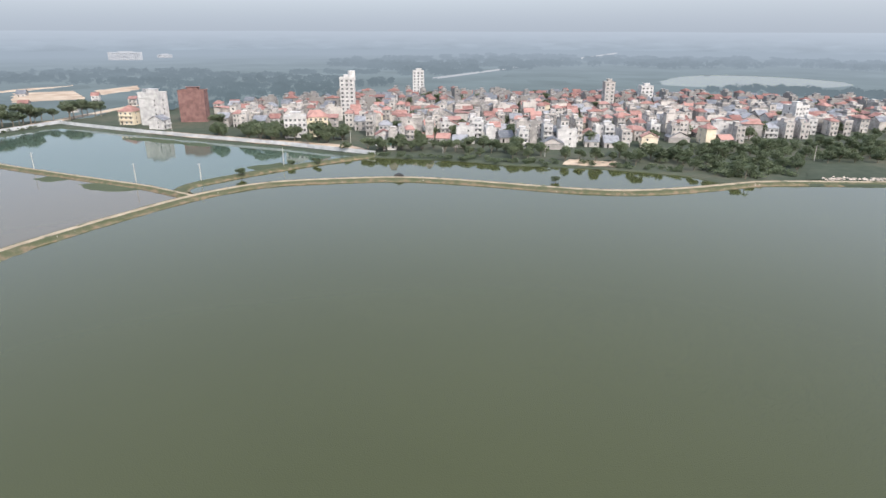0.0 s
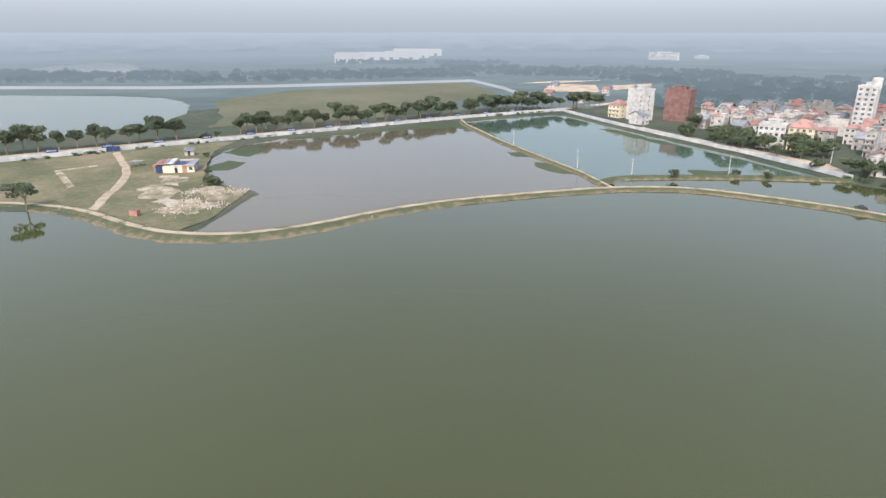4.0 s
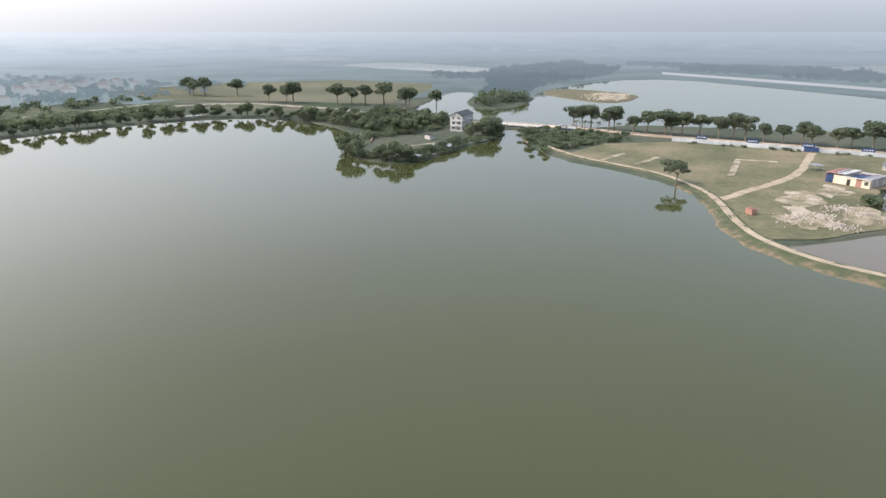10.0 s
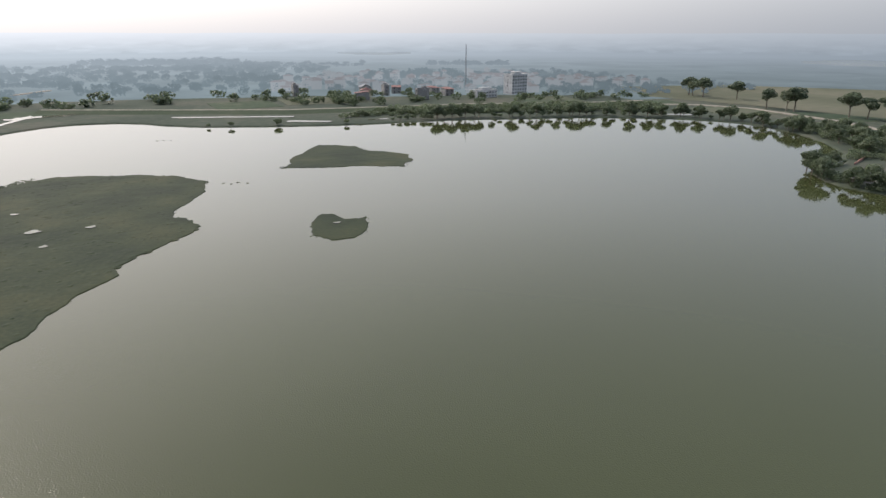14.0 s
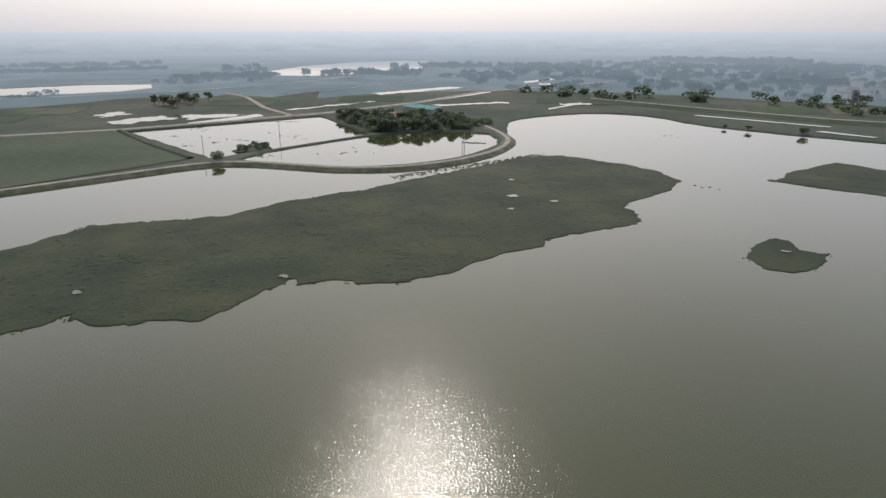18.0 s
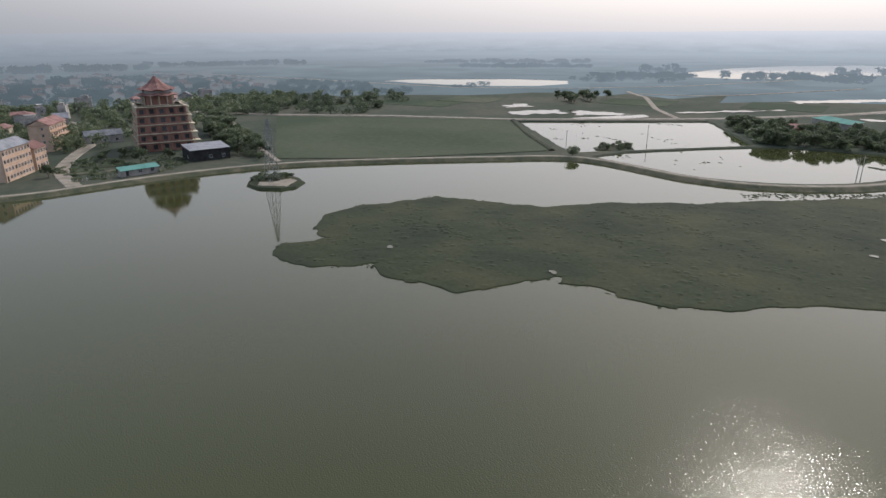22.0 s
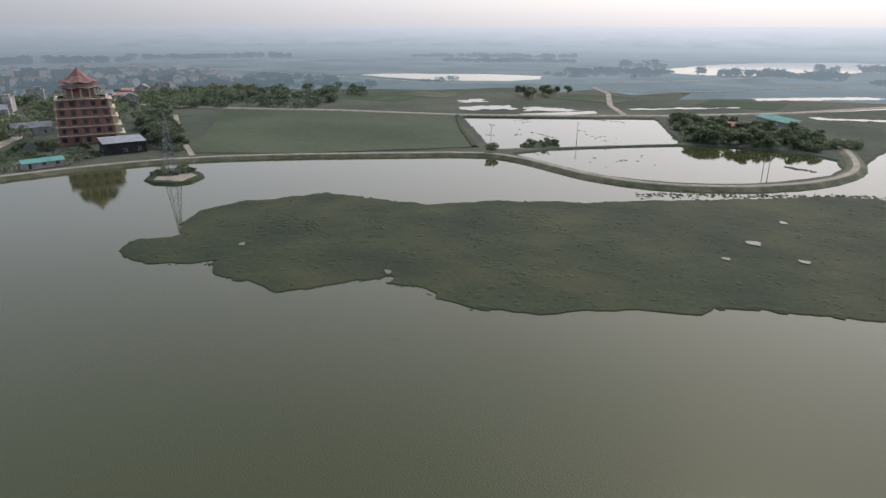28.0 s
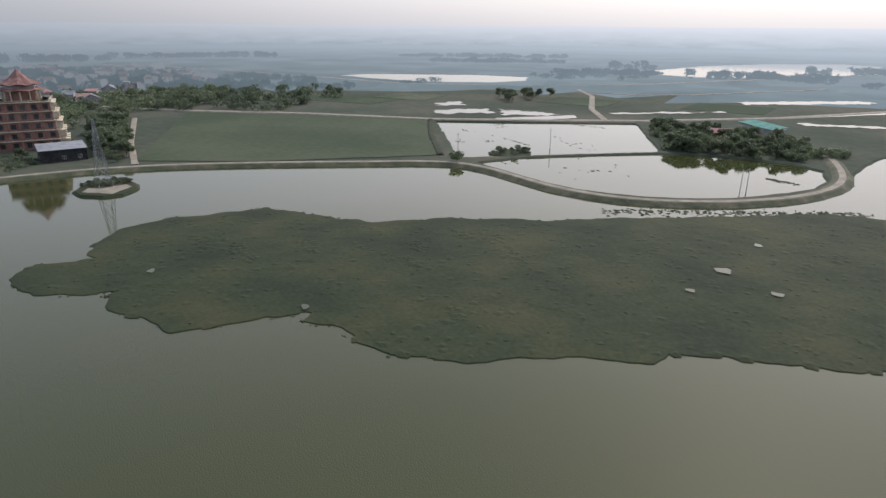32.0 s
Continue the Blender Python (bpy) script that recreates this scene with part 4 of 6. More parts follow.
while rows_y < 705:
    x = -260 + rng.uniform(0, 8)
    while x < 405:
        y = rows_y + rng.uniform(-4, 4) + 10 * math.sin(x * 0.013)
        front = rows_y < 455
        gap = rng.uniform(8.5, 12.5) if front else rng.uniform(10, 15)
        if inside(TOWN_POLY, x, y) and all((x - a) ** 2 + (y - b) ** 2 > r * r for a, b, r in KEEP_CLEAR) and rng.random() < (0.86 if front else 0.9):
            turn = rng.choice((0, 0, 0, 0, 90, -90, 180)) + rng.uniform(-9, 9)
            if front:
                put(rng.choices(KINDS, (4, 3, 5, 2, 6, 1, 5, 3, 2, 2, 1))[0], x, y, turn, group=TOWN)
            elif rows_y < 570:
                put(rng.choices(BACK, (4, 4, 7, 4, 1, 2))[0], x, y, turn, group=TOWN)
            else:
                behind.append((rng.choices(BACK, (4, 4, 7, 4, 1, 2))[0], pose(x, y, 0.75, 0, 0, turn)))
        x += gap
    rows_y += 21.0 if rows_y < 455 else 19.0

joined("town_houses_behind", behind, "crowded red-roofed and flat-roofed houses at the back of the town", "houses")


# ---- the larger buildings of the town ----
def tower_block(name, w, d, floors, wall, label, cols, cat="building", h=3.4, lit=True):
    top = tagged(empty(name), label, cat)
    H = floors * h
    part("parapet", ring_wall(bmesh.new(), -w / 2 - 0.2, w / 2 + 0.2, -0.25, d + 0.2, 0.25, H, H + 1.0), wall, top)
    bm = boxes((-w / 2, w / 2, 0, d, -0.6, H))
    part("wall", bm, wall, top)
    for k in range(floors):
        part("floor_band", boxes((-w / 2 - 0.15, w / 2 + 0.15, -0.22, d + 0.12, k * h - 0.15, k * h + 0.1)), wall, top)
        for c in range(cols if lit else 0):
            window(top, -w / 2 + w * (c + 0.5) / cols, k * h + 0.95, round(min(1.8, w / cols * 0.5), 1), 1.6)
        for s in (1, 2):
            if lit:
                window(top, d * 0.5, k * h + 0.95, 1.2, 1.6, w / 2 if s == 1 else -w / 2, s)
    part("stair_head", boxes((-w * 0.2, w * 0.25, d * 0.3, d * 0.7, H, H + 3.0), (-w * 0.24, w * 0.29, d * 0.26, d * 0.74, H + 3.0, H + 3.2)), wall, top)
    return top


M_BRICKD = mat("dull_brown_block", (0.13, 0.075, 0.07), (0.21, 0.125, 0.115), 0.3, fine=6)
hotel = tower_block("hotel", 17, 12, 7, M_WALLW, "tall white hotel block with a nearly blank front wall", 2, lit=False)
for k in range(1, 6):
    window(hotel, 5.5, k * 3.4 + 1.1, 1.2, 1.3)
    window(hotel, 6, k * 3.4 + 1.1, 1.2, 1.3, 8.5, 1)
part("water_tank", boxes((-6, -3, 3, 6, 24.6, 27.2)), M_STEEL, hotel, "steel tank on the roof")
put(hotel, -226, 484, -12)
put(tower_block("brown_block", 20, 12, 7, M_BRICKD, "large brown-red unfinished apartment block with few openings", 6, lit=False), -200, 502, 5)
put(tower_block("apartment_block", 15, 14, 4, M_WALLW, "white four-storey apartment block with rows of windows", 5), -101, 427, 12)
put(house("apartment_house", 13, 13, 4, M_WALLY, M_ROOFR, "hip", "cream four-storey house with a low red roof", 4, cat="building"), -86, 431, 12)
wt = tower_block("white_tower", 12, 12, 9, M_WALLW, "tall white tower building with a round stair turret", 3)
bm = bmesh.new()
bmesh.ops.create_cone(bm, cap_ends=True, segments=20, radius1=3.2, radius2=3.2, depth=8, matrix=pose(4, 5, 33))
part("turret", bm, M_WALLW, wt)
put(wt, -83, 548, 3)
put(tower_block("framed_block", 13, 12, 5, M_WALLW, "white five-storey building with open balconies", 4), 268, 470, 20)
put(tower_block("grey_tower", 9, 12, 7, M_WALLG, "grey seven-storey narrow building", 2), 157, 600)
put(tower_block("white_house_block", 12, 12, 5, M_WALLW, "white five-storey building at the edge of town", 3), 205, 640)
put(tower_block("white_house_block", 13, 12, 7, M_WALLW, "white building with a stepped top", 3), -30, 760)
put(house("villa", 12, 12, 3, M_WALLY, M_ROOFR, "hip", "cream three-storey villa with a red roof", 3), -246, 486, -10)
put(house("chapel_house", 9, 12, 2, M_WALLW, M_ROOFG, "gable", "white house with a steep grey gable", 2), -206, 466, 80)
# low kiosk and yard walls near the end of the fence
put(house("kiosk", 8, 7, 1, M_WALLW, M_ROOFB, "shed", "small white kiosk with a blue-green roof", 2), -33, 382, 0)

# trees among the houses and on the town's shore
rng = random.Random(8)
G_TOWN = "trees of the town shore"
for x, y in scatter([(-65, 372), (0, 362), (60, 350), (100, 340), (120, 330), (132, 345), (110, 372), (40, 380), (-40, 392)], 40, 31, 6):
    plant(VILLAGE_TREES, x, y, 0.7, rng.uniform(0.65, 1.15), group=G_TOWN, rng=rng)
shore = [q for q in scatter([(116, 345), (144, 311), (158, 307), (200, 312), (245, 345), (300, 395), (330, 450), (250, 405), (180, 398), (120, 372)], 75, 32, 7) if not inside([(182, 303), (240, 303), (262, 338), (200, 342)], *q)]
joined("shore_wood_trees", tree_rows(VILLAGE_TREES, shore, rng, 0.6, 1.0), "dense green trees in the wood beside the dike", "trees")
joined("town_trees", tree_rows(VILLAGE_TREES, scatter(TOWN_POLY, 90, 33, 14), rng, 0.8, 1.25), "green trees standing between the houses of the town", "trees")
for x, y in scatter([(-165, 424), (-110, 405), (-80, 400), (-62, 420), (-120, 452), (-165, 452)], 26, 34, 6):
    plant(VILLAGE_TREES, x, y, 0.7, rng.uniform(0.9, 1.4), group=G_TOWN, rng=rng)
for x, y in scatter([(-120, 283), (-106, 310), (-84, 334), (-62, 352), (-55, 348), (-82, 326), (-104, 304)], 4, 35, 4):
    plant(BUSHES, x, y, 0.9, rng.uniform(0.5, 1.2), label="overgrown bush on the pond dike", rng=rng)
plant(BUSHES, 56, 300, 0.0, 0.9, label="clump of reeds in the inner pond", rng=rng)
plant([make_palm(3, 6.5, "palm tree with drooping fronds on the shore")], 152, 305, 0.9)
sheet("bare_yard", [(-215, 445), (-200, 452), (-120, 420), (-60, 398), (-46, 380), (-60, 378), (-130, 408), (-205, 440)], 1.0, M_BARE, "bare pink-brown soil beside the fence", "ground", wob=2)
sheet("yard_clearing", [(182, 304), (240, 303), (262, 338), (205, 340)], 1.0, M_GROUND, "grass clearing beside the dike", "ground", wob=2)
sheet("rubble_shore", [(66, 338), (94, 331), (98, 346), (72, 354)], 1.02, M_BARE, "heap of bare soil and rubble on the pond shore", "ground", wob=2, cell=2.5, bumpy=0.7)


# ---- the fences ----
def fence(name, line, label, width=3.0, height=2.5, z=0.7):
    """Sheet-metal hoarding: ribbed panels side by side with posts behind."""
    top = tagged(empty(name), label, "fence", kind="structure")
    bm = bmesh.new()
    rib = [(k * width / 12, (0.04 if k % 4 in (1, 2) else 0.0)) for k in range(13)]
    lo = [bm.verts.new((x, y, 0)) for x, y in rib]
    hi = [bm.verts.new((x, y, height)) for x, y in rib]
    back = [bm.verts.new((x, 0.08, h)) for x, h in ((0, 0), (width, 0), (width, height), (0, height))]
    for k in range(12):
        bm.faces.new((lo[k], lo[k + 1], hi[k + 1], hi[k]))
    bm.faces.new(back[::-1])
    panel = mesh_of(bm, "panel", M_FENCE)
    post = mesh_of(boxes((-0.06, 0.06, 0.08, 0.2, -0.5, height + 0.08)), "post", M_STEEL)
    r = random.Random(4)
    for k, (x, y, a) in enumerate(along(line, width)):
        p = part("panel", panel, None, top)
        p.matrix_world = pose(x, y, z + r.uniform(-0.06, 0.06), r.uniform(-1.5, 1.5), 0, a + r.uniform(-0.6, 0.6))
        if k % 2 == 0:
            part("post", post, None, top).matrix_world = pose(x, y, z, 0, 0, a)
    return top


fence("fence_west", [(-378, 58), (-370, 120), (-361, 180), (-352, 232), (-344, 290), (-329, 388), (-318, 440), (-302, 492)], "long pale grey sheet-metal hoarding beside the road")
fence("fence_north", [(-302, 492), (-290, 484), (-265, 471), (-211, 444), (-152, 418), (-104, 398), (-41, 366)], "pale grey sheet-metal hoarding along the teal pond")
# this wall is unlit: it glows with haze painted into its colour
sweep("wall_far", [(-1068, 8), (-930, 166), (-782, 318), (-711, 428), (-598, 683), (-489, 624), (-429, 582)], [(-0.15, 0.5), (-0.15, 4.2), (0.15, 4.2), (0.15, 0.5)], M_HAZEWALL, "long white boundary wall across the fields", "wall", step=30)
sweep("road_west", [(-418, -60), (-412, 0), (-398, 40), (-390, 90), (-384, 140), (-370, 210), (-358, 290), (-342, 390), (-314, 500), (-300, 620)], [(-5, 0.7), (-4.5, 1.0), (4.5, 1.0), (5, 0.7)], M_BARE, "broad pale road under the tree row", "road", wob=0.5)

# the row of roadside trees, and the blue boards on the hoarding
rng = random.Random(12)
LINE_TREES = [(-413, -12), (-400, 31), (-396, 73), (-388, 137), (-373, 208), (-359, 293), (-343, 386), (-317, 474), (-290, 540)]
for k, (x, y, a) in enumerate(along(LINE_TREES, 9.0)):
    if 182 < y < 212:
        continue
    gap = 4.0 if y < 260 else 5.5
    plant(ROW_TREES, x - 3 + rng.uniform(-gap, gap), y + rng.uniform(-4.0, 4.0), 0.8, rng.uniform(0.68, 1.15), group="roadside tree row", rng=rng)
    if y > 215 and k % 2:
        plant(ROW_TREES, x - 17 + rng.uniform(-4, 4), y + rng.uniform(-3, 3), 0.8, rng.uniform(0.68, 1.15), group="roadside tree row", rng=rng)
for x, y in ((-372, 192), (-370, 199), (-366, 186)):
    plant(VILLAGE_TREES, x, y, 0.8, 0.6, rng=rng)


def board(label):
    top = tagged(empty("billboard"), label, "sign board", "boards along the hoarding")
    part("panel", boxes((-3.2, 3.2, -0.08, 0.08, 2.0, 4.4)), M_BLUE, top)
    for x in (-2.4, 2.4):
        part("post", boxes((x - 0.07, x + 0.07, 0.08, 0.22, -0.4, 4.3)), M_STEEL, top)
    for k in range(4):
        part("lettering", boxes((-2.5 + k * 1.3, -1.6 + k * 1.3, -0.1, -0.085, 2.9, 3.6)), M_WALLW, top, "pale unreadable lettering bar")
    return top


bd = board("blue board with pale lettering on steel posts above the fence")
for k, (x, y, a) in enumerate(along([(-381, 75), (-372, 130), (-356, 225), (-346, 293), (-331, 390), (-318, 455)], 29)):
    put(bd, x - 2.5, y, a, 0.1)

# ---- the grass field by the lake, with the shack ----
LAKESIDE = [(-376, 62), (-352, 20), (-312, 6), (-294, 32), (-279, 58), (-256, 73), (-205, 87), (-182, 96), (-192, 116), (-222, 146), (-252, 138), (-278, 150), (-325, 176), (-352, 205), (-364, 160), (-370, 110)]
sheet("field_lakeside", LAKESIDE, 0.95, M_GRASS, "dry grass field between the lake and the hoarding", "field", wob=1.2, cell=5, bumpy=0.12)
for pts in ([(-212, 100), (-198, 108), (-210, 122), (-224, 120), (-230, 108)], [(-226, 122), (-214, 128), (-222, 142), (-238, 138), (-240, 128)], [(-238, 104), (-230, 112), (-244, 122), (-262, 118), (-256, 108)], [(-262, 121), (-250, 126), (-266, 136), (-278, 130)]):
    sheet("rubble_ground", pts, 1.1, M_DUST, "pale ragged patch of broken concrete and dust", "ground", wob=6, cell=2.0, bumpy=0.22, step=1.5)
sweep("path_field", chaikin([(-232, 84), (-244, 90), (-262, 100), (-280, 111), (-306, 121), (-330, 126), (-362, 133)], False), [(-2.0, 0.98), (-1.6, 1.1), (1.6, 1.1), (2.0, 0.98)], M_ROAD, "worn dirt track across the grass", "path", wob=0.8, jag=0.2)
sweep("path_shore", chaikin([(-345, -20), (-306, 9), (-290, 35), (-275, 59), (-253, 74)], False), [(-1.3, 1.0), (-1.0, 1.14), (1.0, 1.14), (1.3, 1.0)], M_ROAD, "narrow dirt path along the shore", "path", wob=0.5, jag=0.2)
for k, line in enumerate(([(-281, 89), (-327, 94), (-327, 113)], [(-294, 45), (-317, 54)], [(-298, 27), (-322, 35)])):
    sweep("foundation_strip", line, [(-1.6, 0.95), (-1.5, 1.16), (1.5, 1.16), (1.6, 0.95)], M_DUST, "weathered concrete strip lying in the grass", "foundation", step=3, jag=0.05)


def shack():
    top = tagged(empty("shack"), "ramshackle single-storey shack with red and grey sheet roofs", "shack")
    part("front_wall", boxes((-7, 7, 0, 0.25, 0, 3.0)), M_WALLY, top)
    part("front_band", boxes((-7.1, -4.6, -0.06, 0.0, 0, 3.0)), M_BLUE, top, "blue painted end of the front wall")
    part("front_pier", boxes((2.6, 4.4, -0.06, 0.0, 0, 3.0)), M_BRICK, top, "red painted pier")
    part("side_wall", boxes((6.75, 7, 0.25, 11, 0, 3.0)), M_WALLG, top)
    part("side_wall", boxes((-7, -6.75, 0.25, 11, 0, 3.4)), M_BRICK, top)
    part("rear_wall", boxes((-6.75, 6.75, 10.75, 11, 0, 3.4)), M_WALLG, top)
    part("inner_wall", boxes((-1.1, -0.9, 0.25, 10.75, 0, 3.2)), M_WALLG, top)
    for x0, x1, m, z in ((-7.4, -3.4, M_ROOFR, 3.5), (-3.3, -0.8, M_WALLW, 3.6), (4.2, 7.4, M_ROOFG, 3.15)):
        bm = bmesh.new()
        n = int((x1 - x0) / 0.5)
        for k in range(n):
            x = x0 + k * (x1 - x0) / n
            box(bm, x, x + (x1 - x0) / n - 0.03, -0.5, 11.3, z + 0.05 * (k % 2), z + 0.09 + 0.05 * (k % 2))
        part("roof_sheet", bm, m, top)
    bm = bmesh.new()
    for k in range(10):
        box(bm, -0.7 + k * 0.49, -0.7 + k * 0.49 + 0.46, 1.2, 11.2, 2.6 + 0.05 * (k % 2), 2.68 + 0.05 * (k % 2))
    part("roof_sheet", bm, M_BLUE, top, "dark blue tarpaulin sheet over the yard")
    part("fascia", boxes((-0.8, 7.5, -0.62, -0.5, 2.95, 3.25)), M_WALLW, top, "white fascia board")
    part("gable_board", boxes((-3.4, -3.2, -0.6, 8.0, 3.6, 4.3)), M_WALLW, top, "white gable board")
    for x in (-6.2, -4.9, 1.6, 3.4):
        part("roof_weight", boxes((x, x + 0.5, 4.0, 4.4, 3.66, 3.9)), M_BRICK, top)
    part("rear_lean_to", boxes((-8.6, -7.1, 3.0, 9.5, 0, 2.2), (-8.9, -7.0, 2.7, 9.8, 2.2, 2.32)), M_ROOFR, top)
    part("door", boxes((-0.2, 0.9, -0.05, 0.0, 0, 2.1)), M_DARK, top)
    part("window", boxes((5.2, 6.4, -0.05, 0.0, 1.0, 2.2)), M_GLASS, top)
    return top


put(shack(), -281, 136, 56, 0.95).scale = (1.3, 1.3, 1.25)
sh = tagged(empty("lean_to"), "leaning stack of grey roofing sheets on posts", "lean-to")
part("roof_sheet", boxes((-3, 3, -2.5, 2.5, 2.6, 2.75)), M_ROOFG, sh)
for x in (-2.6, 2.6):
    for y in (-2, 2):
        part("post", boxes((x - 0.08, x + 0.08, y - 0.08, y + 0.08, 0, 2.6)), M_STEEL, sh)
put(sh, -312, 128, 30, 0.95)
put(house("hut", 5, 5, 1, M_WALLG, M_ROOFG, "shed", "small grey hut by the pond", 1, balcony=False, h=2.6), -322, 160, 60, 0.9)
box_red = tagged(empty("red_container"), "red metal tool container on the rubble", "container")
part("body", boxes((-1.6, 1.6, -1.1, 1.1, 0.05, 2.2)), M_BRICK, box_red)
part("door", boxes((-1.4, -0.05, -1.16, -1.1, 0.15, 2.05)), M_BRICK, box_red)
part("lid", boxes((-1.7, 1.7, -1.2, 1.2, 2.2, 2.32)), M_ROOFR, box_red)
put(box_red, -214, 94, 40, 1.0)
blue_gate = tagged(empty("gate"), "blue sheet-metal gate in the hoarding", "gate")
for x in (-1.9, 1.9):
    part("leaf", boxes((x - 1.85, x + 1.85, -0.06, 0.06, 0.1, 2.9)), M_BLUE, blue_gate)
put(blue_gate, -367, 133, 82, 0.8)
lone = make_tree(41, 11.0, 6.6, 4.4, M_LEAF2, "lone umbrella-shaped tree at the water's edge", 1300, 0.5, 0.35)
plant([lone], -255, 66, 0.7)
for x, y, s in ((-243, 137, 1.5), (-239, 139, 1.1), (-300, 152, 0.8), (-268, 147, 0.8), (-312, 166, 0.9), (-249, 140, 0.9)):
    plant(BUSHES, x, y, 0.7, s, label="green bush at the pond's edge", rng=rng)
for x, y in scatter([(-350, 18), (-318, 2), (-300, -8), (-345, -34), (-392, -38), (-396, 10), (-372, 44)], 44, 51, 4):
    plant(BUSHES, x, y, 0.7, rng.uniform(0.7, 1.4), label="dense bush in the thicket at the shore", group="shore thicket", rng=rng)
verts, faces = [], []
rr = random.Random(6)
for _ in range(900):                         # broken concrete lying about
    a, t = rr.uniform(0, math.tau), abs(rr.gauss(0, 0.5))
    cx, cy = rr.choice(((-220, 118), (-234, 126), (-222, 140), (-212, 108), (-208, 122), (-228, 134), (-216, 146)))
    x, y, r = cx + 9 * t * math.cos(a), cy + 8 * t * math.sin(a), rr.uniform(0.15, 0.5)
    if not inside(LAKESIDE, x, y):
        continue
    k = len(verts)
    for z in (0.8, 1.2 + r * rr.uniform(0.5, 1.1)):
        for q in range(4):
            b = q * math.pi / 2 + rr.uniform(-0.5, 0.5)
            verts.append((x + r * math.cos(b) * (1 if z < 1 else 0.75), y + r * 0.8 * math.sin(b), z))
    faces += [(k + 4, k + 5, k + 6, k + 7)] + [(k + q, k + (q + 1) % 4, k + 4 + (q + 1) % 4, k + 4 + q) for q in range(4)]
tagged(new("rubble_pieces", pydata("rubble_pieces", verts, faces, M_RUBBLE)), "broken pale concrete and bricks scattered on the ground", "rubble", kind="stuff")


def car():
    top = tagged(empty("pickup_truck"), "dark pickup truck parked on the dike road", "car")
    bm = boxes((-2.4, 2.4, -0.9, 0.9, 0.45, 1.0))
    box(bm, -1.0, 1.0, -0.8, 0.8, 1.0, 1.65)
    bmesh.ops.bevel(bm, geom=bm.edges[:], offset=0.1, segments=2, affect="EDGES")
    part("body", bm, M_DARK, top)
    part("windscreen", boxes((1.0, 1.06, -0.68, 0.68, 1.08, 1.52)), M_GLASS, top)
    part("rear_window", boxes((-1.06, -1.0, -0.68, 0.68, 1.08, 1.52)), M_GLASS, top)
    for y in (-0.83, 0.8):
        part("side_window", boxes((-0.85, 0.85, y, y + 0.03, 1.1, 1.5)), M_GLASS, top)
    for x in (-1.5, 1.5):
        for y in (-0.85, 0.85):
            bm = bmesh.new()
            bmesh.ops.create_cone(bm, cap_ends=True, segments=16, radius1=0.38, radius2=0.38, depth=0.25, matrix=pose(x, y, 0.38, 90))
            w = part("wheel", bm, M_DARK, top)
            bm = bmesh.new()
            bmesh.ops.create_cone(bm, cap_ends=True, segments=12, radius1=0.2, radius2=0.2, depth=0.27, matrix=pose(x, y, 0.38, 90))
            part("rim", bm, M_STEEL, w)
    for x in (-2.42, 2.38):
        for y in (-0.65, 0.65):
            part("lamp", boxes((x, x + 0.04, y - 0.15, y + 0.15, 0.7, 0.85)), M_WALLW, top)
    return top


put(car(), -22, 306, -4, 1.3)
wood("scrub_town_shore", [(-58, 360), (-30, 352), (5, 346), (36, 334), (66, 338), (96, 330), (122, 320), (136, 308), (130, 330), (70, 346), (36, 350), (0, 360), (-40, 368)], 75, 131, "low green scrub along the town shore", M_LEAF, 2.6, 2.2, 70, 0.55)
wood("scrub_shore_wood", [(122, 335), (142, 309), (160, 305), (182, 312), (205, 345), (262, 345), (310, 400), (250, 408), (180, 400), (120, 375)], 170, 132, "dense undergrowth of the wood beside the dike", M_LEAF, 3.6, 3.2, 90, 0.7)
wood("scrub_fence", [(-375, 66), (-370, 66), (-350, 240), (-330, 388), (-300, 480), (-318, 470), (-340, 380), (-358, 230)], 110, 133, "weeds and bushes along the hoarding", M_LEAF, 1.8, 1.5, 60, 0.45)
wood("scrub_pond_dike", [(-122, 283), (-108, 308), (-84, 333), (-60, 353), (-54, 349), (-80, 327), (-102, 303), (-116, 281)], 45, 134, "tangled growth on the pond dike", M_LEAF, 0.8, 1.2, 60, 0.35, 0.7)
wood("scrub_field", [(-350, 18), (-318, 0), (-298, -4), (-342, -34), (-392, -44), (-396, 0), (-372, 40)], 150, 135, "dense scrub of the thicket at the shore", M_LEAF, 2.3, 2.4, 80, 0.5)
verts, faces = [], []
for _ in range(150):                         # pale litter on the banks
    (ax, ay), (bx, by) = rr.choice(list(zip(main_dike[20:-1], main_dike[21:])))
    t, u = rr.random(), rr.choice((-1, 1)) * rr.uniform(1.9, 4.5)
    d = math.hypot(bx - ax, by - ay)
    x, y, r = ax + (bx - ax) * t + (by - ay) / d * u, ay + (by - ay) * t - (bx - ax) / d * u, rr.uniform(0.12, 0.4)
    z, k = 1.15 - (abs(u) - 1.9) * 0.38, len(verts)
    verts += [(x - r, y - r * 0.7, z), (x + r, y - r, z), (x + r * 0.8, y + r, z), (x - r, y + r * 0.8, z), (x, y, z + r * 0.9)]
    faces += [(k, k + 1, k + 4), (k + 1, k + 2, k + 4), (k + 2, k + 3, k + 4), (k + 3, k, k + 4)]
for _ in range(160):
    x, y, r = rr.uniform(190, 235), 304 + rr.gauss(0, 1.6), rr.uniform(0.2, 0.8)
    k = len(verts)
    verts += [(x - r, y - r * 0.7, 0.9), (x + r, y - r, 0.9), (x + r * 0.8, y + r, 0.9), (x - r, y + r * 0.8, 0.9), (x, y, 0.9 + r)]
    faces += [(k, k + 1, k + 4), (k + 1, k + 2, k + 4), (k + 2, k + 3, k + 4), (k + 3, k, k + 4)]
